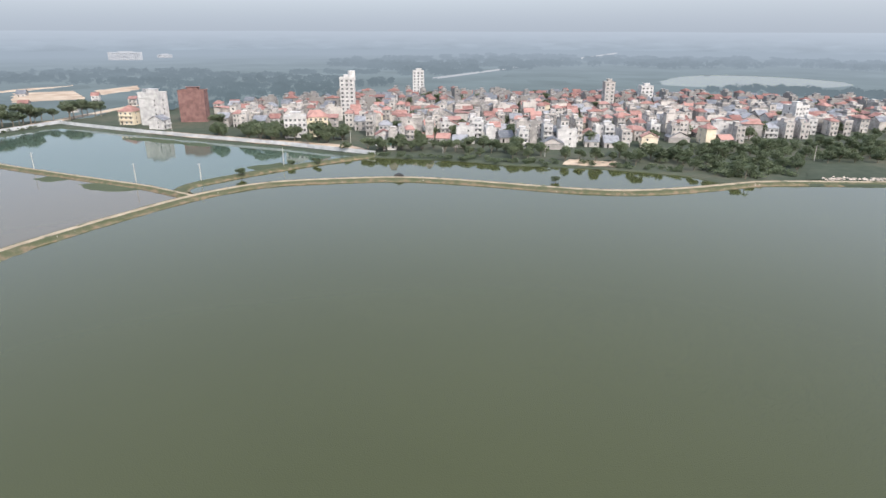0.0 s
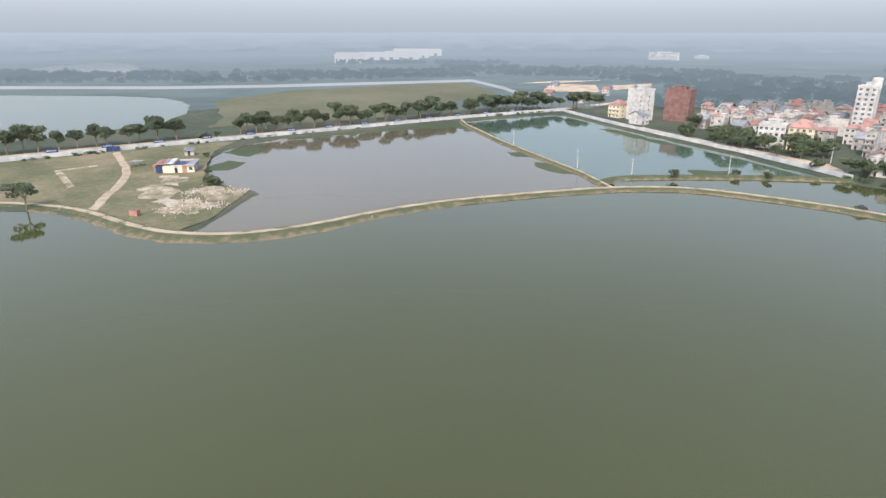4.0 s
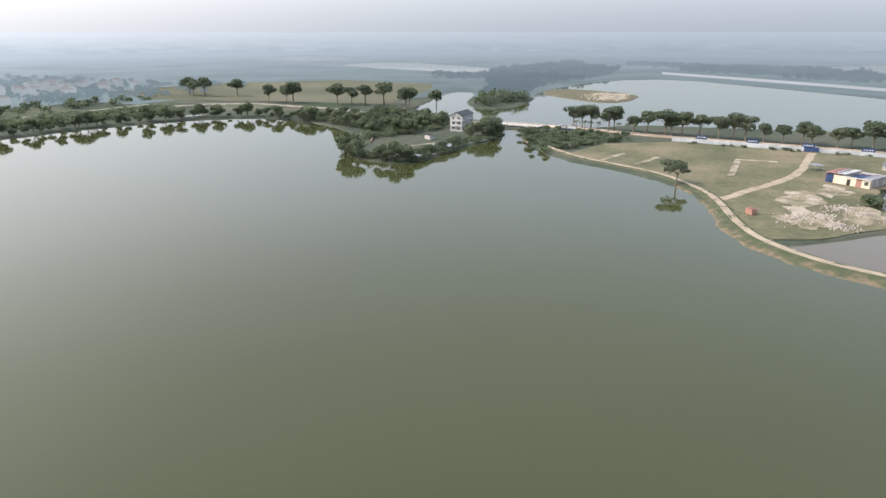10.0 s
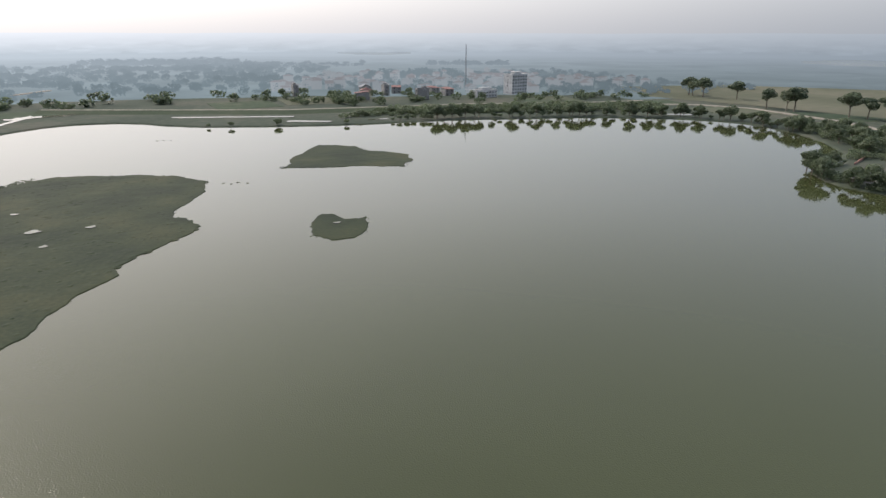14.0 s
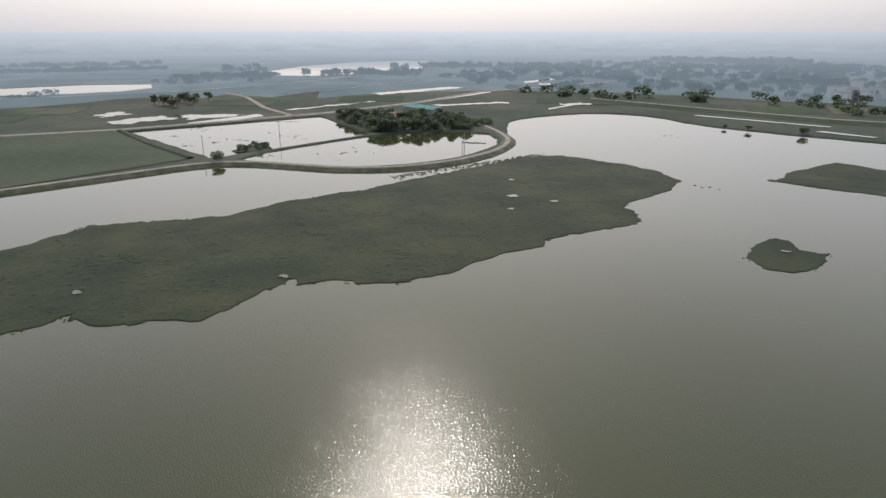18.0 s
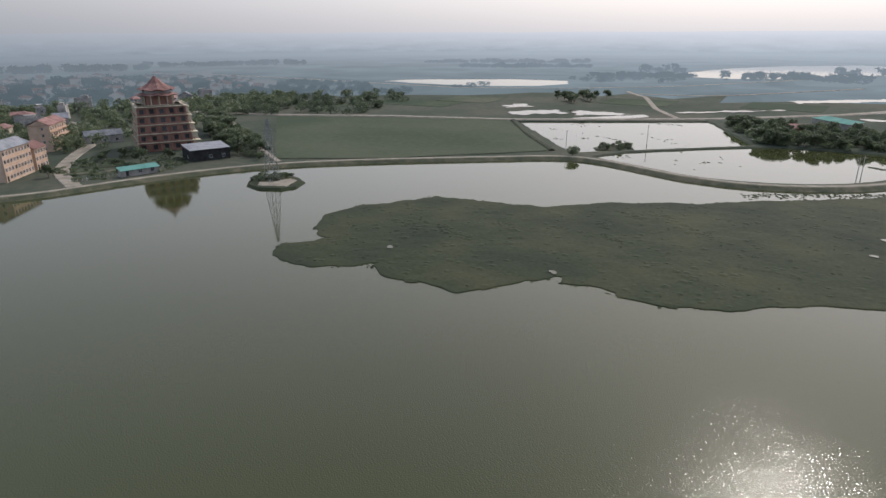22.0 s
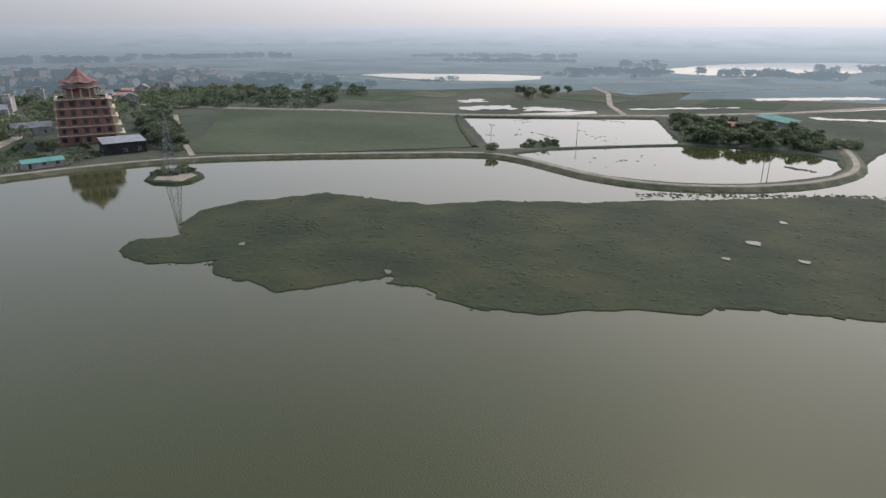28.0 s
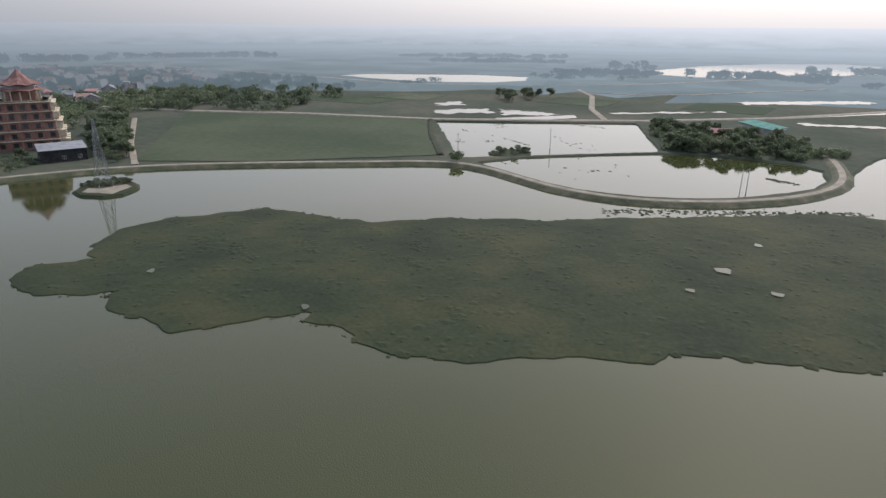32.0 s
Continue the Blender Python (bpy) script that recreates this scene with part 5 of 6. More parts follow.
tagged(new("litter", pydata("litter", verts, faces, M_RUBBLE)), "pale litter and stones along the dike", "litter", kind="stuff")


# ---- the peninsula with the villa, and the bridge ----
rng = random.Random(21)
villa = house("lake_villa", 20, 9, 3, M_WALLW, M_SLATE, "gable", "white three-storey lakeside villa with a dark pitched roof", 4, balcony=True)
for k in range(3):
    for y in (2.4, 6.6):
        window(villa, y, k * 3.4 + 0.9, 1.6, 1.7, -10.0, 2)
    part("loggia", boxes((-11.2, -10.0, 0.6, 8.4, k * 3.4 - 0.15, k * 3.4), (-11.2, -11.1, 0.6, 8.4, k * 3.4 + 0.8, k * 3.4 + 0.95)), M_WALLW, villa)
put(villa, -377, -77, 178, 0.9)
for x, y in scatter([(-376, -205), (-360, -168), (-338, -140), (-330, -120), (-352, -100), (-400, -100), (-420, -140), (-400, -230)], 55, 61, 6):
    plant(VILLAGE_TREES, x, y, 0.7, rng.uniform(0.85, 1.3), label="dense green tree on the wooded peninsula", group="trees of the peninsula", rng=rng)
for x, y, a in along([(-262, -68), (-290, -63), (-318, -60)], 5.5):
    plant(BUSHES, x + rng.uniform(-1, 1), y - 1.5 + rng.uniform(-1, 1), 0.8, rng.uniform(1.2, 1.7), label="clipped round tree along the garden shore", group="trees of the garden shore", rng=rng)
for x, y, s in ((-262, -106, 0.95), (-266, -112, 0.8), (-258, -98, 0.85), (-271, -113, 0.7), (-257, -75, 0.9), (-260, -69, 0.75), (-256, -82, 0.7), (-281, -117, 0.6), (-292, -118, 0.6),
                (-346, -55, 0.9), (-352, -52, 1.0), (-358, -58, 1.0), (-366, -55, 0.9), (-372, -60, 0.9), (-380, -58, 0.8), (-340, -62, 0.7), (-350, -64, 0.8)):
    plant(VILLAGE_TREES, x, y, 0.5, s * 1.4, label="spreading green tree at the tip of the peninsula", group="trees of the peninsula", rng=rng)
sheet("garden_lawn", [(-268, -72), (-262, -102), (-285, -112), (-322, -116), (-340, -95), (-335, -68), (-300, -66)], 0.95, M_GROUND, "rough lawn and bare soil of the peninsula garden", "lawn", wob=1.5)
sweep("wall_garden", [(-262, -66), (-288, -61), (-318, -58), (-340, -50)], [(-0.25, -0.3), (-0.25, 1.3), (0.25, 1.3), (0.25, -0.3)], M_CONC, "low pale retaining wall at the water", "wall", step=3, jag=0.1)
for k in range(5):
    put(house("garden_hut", 5, 4, 1, M_WALLG, M_ROOFG, "shed", "small grey garden hut under trees", 1, balcony=False, h=2.4), *((-330, -84), (-268, -88), (-352, -118), (-322, -108), (-300, -104))[k], rng.uniform(0, 360), 0.8) if k < 2 else None


def canopy(label):
    top = tagged(empty("garden_canopy"), label, "canopy")
    bm = bmesh.new()
    arc = [(2.2 * math.cos(k * math.pi / 8), 2.3 + 0.7 * math.sin(k * math.pi / 8)) for k in range(9)]
    rows = [[bm.verts.new((x, y, z + dz)) for x, z in arc] for y, dz in ((-1.6, 0), (1.6, 0), (1.6, 0.06), (-1.6, 0.06))]
    for a, b in zip(rows, rows[1:] + rows[:1]):
        for k in range(8):
            bm.faces.new((a[k], a[k + 1], b[k + 1], b[k]))
    part("roof", bm, M_WALLW, top, "white arched sheet")
    for x in (-2.1, 2.1):
        for y in (-1.5, 1.5):
            part("post", boxes((x - 0.06, x + 0.06, y - 0.06, y + 0.06, 0, 2.4)), M_STEEL, top)
    return top


shade = canopy("small white arched canopy in the lakeside garden")
for x, y, a in ((-258, -76, 20), (-262, -64, 80), (-301, -62, 75), (-296, -60, 75)):
    put(shade, x, y, a, 0.9, group="garden canopies")
sheet("garden_steps", [(-300, -66), (-318, -62), (-326, -70), (-320, -78), (-306, -74)], 1.05, M_CONC, "pale paved landing and steps below the villa", "paving", wob=0.8, step=2)
sweep("path_garden", [(-270, -98), (-286, -92), (-304, -84), (-318, -74)], [(-1.0, 0.9), (-0.8, 1.08), (0.8, 1.08), (1.0, 0.9)], M_TRACK, "narrow pale garden path", "path", jag=0.1)
sweep("wall_garden_inner", [(-300, -112), (-330, -126), (-352, -140)], [(-0.2, 0.6), (-0.2, 2.0), (0.2, 2.0), (0.2, 0.6)], M_BRICK, "low reddish brick wall on the peninsula", "wall", step=3)


def bridge():
    top = tagged(empty("bridge"), "low concrete road bridge with red and white railings", "bridge")
    part("deck", boxes((-4.5, 4.5, -16, 16, 1.4, 1.9)), M_CONC, top)
    for x in (-4.4, 4.3):
        for k in range(16):
            part("rail_post", boxes((x, x + 0.15, -15.5 + k * 2.06, -15.2 + k * 2.06, 1.9, 2.8)), M_WALLW if k % 2 else M_BRICK, top)
        part("rail", boxes((x + 0.02, x + 0.12, -16, 16, 2.8, 2.92)), M_WALLW, top)
    for y in (-8, 8):
        part("pier", boxes((-4, 4, y - 0.4, y + 0.4, -1.5, 1.4)), M_CONC, top)
    return top


put(bridge(), -406, -48, -6, 0.0)
for k, (x, y) in enumerate(((-404, -16), (-403, -9), (-408, -70))):
    c = tagged(empty("site_cabin"), "white site cabin with a blue stripe" if k == 2 else "white box cabin by the road", "cabin")
    part("body", boxes((-3, 3, -1.3, 1.3, 0.1, 2.7)), M_WALLW, c)
    part("stripe", boxes((-3.03, 3.03, -1.33, 1.33, 0.1, 0.8)), M_BLUE, c)
    part("roof", boxes((-3.15, 3.15, -1.45, 1.45, 2.7, 2.85)), M_ROOFG, c)
    put(c, x, y, 84, 0.9)
palm = make_palm(7, 6.0, "palm tree in the row by the bridge")
for x, y in ((-402, -6), (-401, 0), (-400, 4), (-400, 9), (-399, 23), (-398, 28), (-397, 33)):
    plant([palm], x, y, 0.9, 1.1, group="palms by the bridge", rng=rng)

# ---- the western lake and its wooded shore ----
ISLE_W = [(-669, -100), (-610, -38), (-596, -18), (-612, 2), (-650, 10), (-690, 6), (-720, -30), (-740, -90)]
sheet("isle_west", chaikin(ISLE_W, True, 1), 0.5, M_BANK, "low earth spit with dumped rubble in the western lake", "ground", wob=2, cell=6, bumpy=0.2, skirt=0.7)
sheet("rubble_west", [(-625, -25), (-612, -8), (-640, 2), (-690, -2), (-690, -40), (-650, -45)], 0.9, M_DUST, "heaps of pale rubble on the spit", "rubble", wob=3, cell=4, bumpy=1.2)
wood("wood_west", [(-514, -120), (-508, -97), (-572, -90), (-705, -114), (-1020, -64), (-1410, -203), (-988, -260), (-680, -160), (-562, -136)], 700, 71, "dense dark green wood along the western lake", height=9, spread=5.5, per=130, size=1.1)
sheet("field_west", [(-470, 250), (-600, 300), (-650, 420), (-600, 660), (-500, 610), (-440, 560), (-390, 300), (-420, 215)], 1.0, M_PALEFIELD, "wide pale green grass field behind the tree row", "field", wob=4, step=10)
sheet("field_southwest", [(-447, -445), (-480, -330), (-500, -205), (-560, -212), (-640, -222), (-740, -256), (-760, -400), (-640, -540), (-500, -560)], 1.0, M_PALEFIELD, "wide pale stubble field", "field", wob=4, step=12)
sweep("road_southwest", [(-360, -420), (-392, -389), (-438, -360), (-458, -320), (-450, -230), (-420, -150), (-412, -70)], [(-3.5, 0.7), (-3, 1.15), (3, 1.15), (3.5, 0.7)], M_TRACK, "pale road skirting the wooded peninsula", "road")
for x, y in ((-497, -446), (-494, -430), (-494, -415), (-508, -388), (-473, -311), (-475, -300), (-478, -288), (-479, -240), (-481, -228), (-480, -220), (-494, -203), (-479, -170), (-470, -163), (-484, -143)):
    plant(ROW_TREES, x + rng.uniform(-5, 5), y + rng.uniform(-5, 5), 0.9, rng.uniform(1.05, 1.4), group="trees along the far road", label="broad dark tree beside the far road", rng=rng)

verts, faces = [], []
rr = random.Random(14)
for _ in range(240):                         # tipped rubble on the spit
    x, y, r = rr.uniform(-692, -612), rr.gauss(-16, 12), rr.uniform(0.4, 1.2)
    if not inside(offset(ISLE_W, -6) if area(ISLE_W) > 0 else ISLE_W, x, y):
        continue
    k = len(verts)
    verts += [(x + r * rr.uniform(0.6, 1.3) * math.cos(j * 1.257), y + r * rr.uniform(0.6, 1.3) * math.sin(j * 1.257), 0.6) for j in range(5)] + [(x, y, 1.2 + r * rr.uniform(0.4, 1.0))]
    faces += [(k + j, k + (j + 1) % 5, k + 5) for j in range(5)]
tagged(new("spit_rubble", pydata("spit_rubble", verts, faces, M_RUBBLE)), "heaps of tipped bricks and rubble on the spit", "rubble", kind="stuff")

# ---- the south shore with its village ----
sweep("levee_south", [(120, -520), (27, -482), (-72, -444), (-150, -436), (-228, -432), (-327, -402), (-400, -395)], [(-12, 0.5), (-3.5, 3.2), (3.5, 3.2), (12, 0.5)], M_FIELD, "grassy levee along the southern shore", "levee", jag=0.05)
sweep("road_levee_south", [(120, -520), (27, -482), (-72, -444), (-150, -436), (-228, -432), (-327, -402), (-400, -395)], [(-2.2, 3.15), (-2, 3.26), (2, 3.26), (2.2, 3.15)], M_TRACK, "pale track on the southern levee", "road")
for k, pts in enumerate(([(-60, -385), (-90, -372), (-94, -377), (-64, -391)], [(20, -440), (-70, -412), (-72, -417), (18, -446)], [(-345, -318), (-375, -300), (-379, -305), (-350, -323)], [(-120, -372), (-136, -371), (-137, -376), (-121, -377)])):
    sheet("water_strip", pts, 1.05, M_WATER_GREY, "narrow flooded strip behind the shore", "pond", wob=1.5)
shore_trees = []
for x, y, a in along([(-140, -359), (-189, -358), (-232, -346), (-282, -336), (-326, -317), (-364, -290), (-384, -250), (-372, -205)], 5.0):
    shore_trees.append((rng.choice(BUSHES + VILLAGE_TREES), pose(x + rng.uniform(-3, 3), y - 2 + rng.uniform(-5, 2), 0.7, 0, 0, rng.uniform(0, 360)) @ Matrix.Scale(rng.uniform(0.7, 1.4), 4)))
joined("south_shore_trees", shore_trees, "bushy green trees along the southern shore", "trees")
for x, y, s in ((-20, -376, 1.0), (-52, -372, 1.4), (-5, -381, 0.7), (-100, -360, 1.0)):
    plant(BUSHES, x, y, 0.7, s, label="lone bush on the southern bank", rng=rng)
village = []
for x, y in scatter([(-560, -560), (-400, -540), (-220, -500), (-120, -540), (-60, -700), (-200, -860), (-500, -820)], 130, 81, 11):
    if (x + 335) ** 2 + (y + 528) ** 2 > 900:
        village.append((rng.choice(BACK), pose(x, y, 0.75, 0, 0, 180 + rng.choice((0, 0, 90, -90)) + rng.uniform(-15, 15))))
joined("southern_village_houses", [q for q in village if q[1].translation.length <= FAR], "plastered and red-roofed houses of the southern village", "houses")
joined("backdrop_southern_village_houses", [q for q in village if q[1].translation.length > FAR], "far houses of the southern village in painted haze", "houses", True)
apt = tower_block("apartment_tower", 22, 14, 6, M_WALLW, "white six-storey apartment building with balconies", 6)
put(apt, -336, -523, 193)
put(tower_block("long_white_block", 26, 12, 2, M_WALLW, "low white flat-roofed block", 7), -285, -500, 190)
mast = tagged(empty("radio_mast"), "tall thin grey lattice radio mast", "mast")


def lattice(top, height, base, tip, bays, w=0.12, mat_=None):
    """Four legs with cross bracing, each leg and bay a part."""
    for sx, sy in ((-1, -1), (1, -1), (1, 1), (-1, 1)):
        bm = bmesh.new()
        limb(bm, (sx * base / 2, sy * base / 2, 0), (sx * tip / 2, sy * tip / 2, height), w, w * 0.8, 4)
        part("leg", bm, M_STEEL, top)
    for k in range(bays):
        f0, f1 = 1 - (1 - k / bays) ** 1.25, 1 - (1 - (k + 1) / bays) ** 1.25
        r0, r1 = (base + (tip - base) * f0) / 2, (base + (tip - base) * f1) / 2
        c = [(-1, -1), (1, -1), (1, 1), (-1, 1)]
        for j in range(4):
            (ax, ay), (bx, by) = c[j], c[(j + 1) % 4]
            for a, b in (((ax * r0, ay * r0, f0 * height), (bx * r1, by * r1, f1 * height)), ((bx * r0, by * r0, f0 * height), (ax * r1, ay * r1, f1 * height)),
                         ((ax * r1, ay * r1, f1 * height), (bx * r1, by * r1, f1 * height))):
                bm = bmesh.new()
                limb(bm, a, b, w * 0.6, w * 0.6, 4)
                part("brace", bm, M_STEEL, top)


lattice(mast, 52, 1.3, 0.8, 12, 0.07)
put(mast, -290, -565)
wood("wood_south", [(-640, -470), (-420, -430), (-220, -455), (-100, -480), (-40, -560), (-120, -860), (-620, -900)], 520, 82, "green trees between the houses of the southern village", M_LEAF, 7, 4.5, 110, 1.1)
wood("wood_shore_south", [(-100, -395), (-180, -385), (-280, -365), (-360, -330), (-400, -360), (-300, -410), (-160, -425)], 260, 83, "band of trees and scrub along the southern shore", M_LEAF, 5, 4, 110, 0.9)
wood("wood_southeast", [(-60, -560), (150, -520), (400, -760), (300, -1300), (-400, -1300), (-150, -900)], 380, 84, "scattered far trees over wet fields", height=8, spread=7, per=85, size=1.8)

# ---- the eastern shore: pagoda, sheds, yellow houses ----
def pagoda():
    top = tagged(empty("pagoda_building"), "tall terracotta pagoda building with a red pyramid roof", "pagoda")
    fl, h = 5, 4.8
    for k in range(fl):
        r = 14.6 - 0.45 * k
        z = k * h
        part("storey", boxes((-r + 1, r - 1, -r + 1, r - 1, z - (0.6 if k == 0 else 0), z + h)), M_BRICK, top)
        bm = boxes((-r - 0.5, r + 0.5, -r - 0.5, r + 0.5, z + h - 0.35, z + h))
        part("balcony_slab", bm, M_WALLY, top, "cream balcony slab")
        bm = bmesh.new()
        for s in (-1, 1):
            box(bm, -r - 0.4, r + 0.4, s * (r + 0.4) - 0.08, s * (r + 0.4) + 0.08, z + h + 0.75, z + h + 0.95)
            box(bm, s * (r + 0.4) - 0.08, s * (r + 0.4) + 0.08, -r - 0.4, r + 0.4, z + h + 0.75, z + h + 0.95)
            for j in range(17):
                u = -r - 0.4 + (2 * r + 0.8) * j / 16
                box(bm, u - 0.12, u + 0.12, s * (r + 0.4) - 0.07, s * (r + 0.4) + 0.07, z + h, z + h + 0.75)
                box(bm, s * (r + 0.4) - 0.07, s * (r + 0.4) + 0.07, u - 0.12, u + 0.12, z + h, z + h + 0.75)
        part("railing", bm, M_WALLY if k == 4 else M_BRICK, top)
        for s in range(4):
            m = pose(0, 0, 0, 0, 0, 90 * s)
            for j in range(6):
                u = -r + 2 * r * j / 5
                bm = boxes((u * 0.96 - 0.35, u * 0.96 + 0.35, -r - 0.2, -r + 0.5, z, z + h - 0.35))
                bm.transform(m)
                part("column", bm, M_WALLY if s != 3 else M_BRICK, top)
                if j < 5:
                    c = u + r / 5
                    bm = boxes((c - 1.1, c + 1.1, -r + 0.86, -r + 1.02, z + 0.9, z + 3.2))
                    box(bm, c - 1.25, c + 1.25, -r + 0.8, -r + 1.0, z + 3.2, z + 3.4)
                    bm.transform(m)
                    part("window", bm, M_GLASS, top)
        for x in (-0.55, 0.0, 0.55):
            out = 1.2 + 0.5 * (fl - k)
            bay = boxes((x * r - 2.4, x * r + 2.4, -r - out, -r + 0.4, z + 0.2, z + h - 1.2))
            box(bay, x * r - 2.8, x * r + 2.8, -r - out - 0.5, -r + 0.4, z + h - 1.2, z + h - 0.8)
            part("bay", bay, M_WALLY, top, "cream projecting balcony bay")
            part("bay_window", boxes((x * r - 1.6, x * r + 1.6, -r - out - 0.05, -r - out + 0.1, z + 1.2, z + 2.9)), M_GLASS, top)
    z = fl * h
    part("upper_storey", boxes((-6.5, 6.5, -6.5, 6.5, z, z + 5.5)), M_BRICK, top)
    for k in range(12):
        a = k * math.tau / 12
        bm = bmesh.new()
        limb(bm, (8.4 * math.cos(a), 8.4 * math.sin(a), z), (8.4 * math.cos(a), 8.4 * math.sin(a), z + 5.3), 0.35, 0.35, 8)
        part("upper_column", bm, M_WALLY, top)

    def roof(r0, r1, z0, z1, lift):
        bm = bmesh.new()
        rings = []
        for f in (0.0, 0.25, 0.55, 1.0):
            r, zz = r0 + (r1 - r0) * (1 - (1 - f) ** 1.3), z0 + (z1 - z0) * f ** 1.15
            rings.append([bm.verts.new((r * math.cos(k * math.tau / 16) * (1.05 if k % 2 == 0 else 0.97), r * math.sin(k * math.tau / 16) * (1.05 if k % 2 == 0 else 0.97), zz + (lift * (1 - f) ** 3 if k % 2 == 0 else 0))) for k in range(16)])
        for a, b in zip(rings, rings[1:]):
            for k in range(16):
                bm.faces.new((a[k], a[(k + 1) % 16], b[(k + 1) % 16], b[k]))
        bm.faces.new(rings[0][::-1])
        bm.faces.new(rings[-1])
        return bm
    part("lower_roof", roof(11.2, 8.0, z + 5.2, z + 6.6, 0.7), M_ROOFR, top)
    part("drum", boxes((-6.8, 6.8, -6.8, 6.8, z + 6.4, z + 8.2)), M_WALLG, top)
    part("roof", roof(9.8, 0.5, z + 8.0, z + 15.4, 0.8), M_ROOFR, top)
    bm = bmesh.new()
    limb(bm, (0, 0, z + 15.2), (0, 0, z + 17.2), 0.35, 0.06, 8)
    part("finial", bm, M_STEEL, top)
    return top


put(pagoda(), 354, 51, 3, 1.0)
shed_grey = house("shed", 20, 15, 1, M_DARK, M_ROOFG, "shed", "large shed with a pale grey sheet roof", 3, balcony=False, h=5.5)
put(shed_grey, 300, 32, -80, 0.9)
put(house("boat_shed", 17, 4, 1, M_WALLG, M_ROOFB, "shed", "long low shed with a faded green roof", 3, balcony=False, h=2.6), 277, 66, -72, 0.9)
put(house("store", 20, 10, 1, M_WALLG, M_ROOFG, "gable", "grey store with a pale sheet roof", 3, balcony=False, h=4.5), 385, 82, -80, 0.9)
put(house("yellow_school", 24, 11, 4, M_WALLO, M_ROOFG, "gable", "yellow four-storey building with rows of small windows", 9, balcony=False, h=3.5), 297, 115, -20, 0.9)
put(house("yellow_annex", 11, 10, 3, M_WALLO, M_ROOFR, "gable", "yellow three-storey annex with a red roof", 4, balcony=False), 316, 108, -20, 0.9)
put(house("yellow_house", 26, 11, 4, M_WALLO, M_ROOFR, "gable", "yellow four-storey building with a red roof", 7, h=3.6), 378, 104, -14, 0.9)
sweep("road_east", chaikin([(262, 92), (300, 101), (340, 98), (400, 86), (470, 90), (560, 140)], False), [(-3.4, 0.7), (-3, 1.1), (3, 1.1), (3.4, 0.7)], M_TRACK, "pale concrete road past the yellow houses", "road")
sweep("path_east", [(278, 2), (340, 3), (448, -1)], [(-1.7, 0.7), (-1.4, 1.1), (1.4, 1.1), (1.7, 0.7)], M_TRACK, "straight pale track beside the rice field", "path")
rng = random.Random(33)
grounds = []
for x, y in scatter([(280, 8), (300, 14), (330, 24), (420, 20), (460, 4), (300, 4)], 70, 91, 4):
    grounds.append((rng.choice(VILLAGE_TREES + BUSHES), pose(x, y, 0.8, 0, 0, rng.uniform(0, 360)) @ Matrix.Scale(rng.uniform(0.7, 1.2), 4)))
joined("pagoda_trees", grounds, "leafy green trees beside the pagoda grounds", "trees")
garden = scatter([(272, 90), (290, 104), (335, 92), (330, 68), (320, 30), (290, 48), (276, 60)], 16, 92, 4)
joined("pagoda_garden_trees", tree_rows(VILLAGE_TREES + BUSHES, garden, rng, 0.5, 0.9), "leafy green trees in the pagoda grounds", "trees")
wood("wood_east", [(372, 70), (400, 30), (480, 10), (520, -60), (640, -120), (900, -60), (1000, 100), (800, 420), (520, 330), (400, 190), (330, 150)], 1300, 93, "dense green trees between the houses of the eastern village", M_LEAF, 8, 5, 120, 1.0)
village = []
for x, y in scatter([(420, 130), (520, 20), (700, -100), (1000, -60), (1000, 160), (800, 380), (560, 320), (420, 210)], 140, 94, 14):
    village.append((rng.choice(BACK), pose(x, y, 0.75, 0, 0, 90 + rng.choice((0, 90, -90, 180)) + rng.uniform(-15, 15))))
joined("eastern_village_houses", [q for q in village if q[1].translation.length <= FAR], "plastered and red-roofed houses of the eastern village", "houses")
joined("backdrop_eastern_village_houses", [q for q in village if q[1].translation.length > FAR], "far houses of the eastern village in painted haze", "houses", True)

rail = tagged(empty("garden_fence"), "row of short white posts beside the shore road", "fence")
for x, y, a in along([(273, 95), (281, 76), (286, 63)], 1.9):
    part("post", boxes((x - 0.12, x + 0.12, y - 0.12, y + 0.12, 0.6, 1.9)), M_WALLW, rail)
rng_p = random.Random(61)
for k in range(7):
    x, y = 292 + 6.5 * (k % 4), 92 - 5 * (k % 4) - 17 * (k // 4)
    sheet("vegetable_plot", [(x - 2.6, y - 6), (x + 2.6, y - 6), (x + 2.6, y + 6), (x - 2.6, y + 6)], 1.12, rng_p.choice((M_FIELD, M_BANK2, M_FLOAT)), "dug vegetable plot in the pagoda gardens", "plot", wob=0.4, step=1.5, cell=1.5, bumpy=0.12, skirt=0.2)

# pylon on its islet
sheet("islet_pylon", chaikin([(228, 26), (217, 10), (232, 0), (251, 8), (249, 20)], True, 1), 0.9, M_FLOAT, "small dark stone islet under the pylon", "islet", wob=0.6, cell=2, bumpy=0.15, skirt=1.1, step=2)
pylon = tagged(empty("pylon"), "steel lattice power pylon standing on an islet", "pylon")
lattice(pylon, 27, 5.4, 0.5, 8, 0.09)
for z, w in ((19, 3.4), (22.2, 2.9), (25.2, 2.4)):
    bm = bmesh.new()
    for s in (-1, 1):
        limb(bm, (0, 0.4, z), (s * w, 0, z + 0.4), 0.12, 0.08, 4)
        limb(bm, (0, 0.4, z + 1.1), (s * w, 0, z + 0.4), 0.1, 0.08, 4)
    part("crossarm", bm, M_STEEL, pylon)
put(pylon, 236, 14, 20, 0.9)
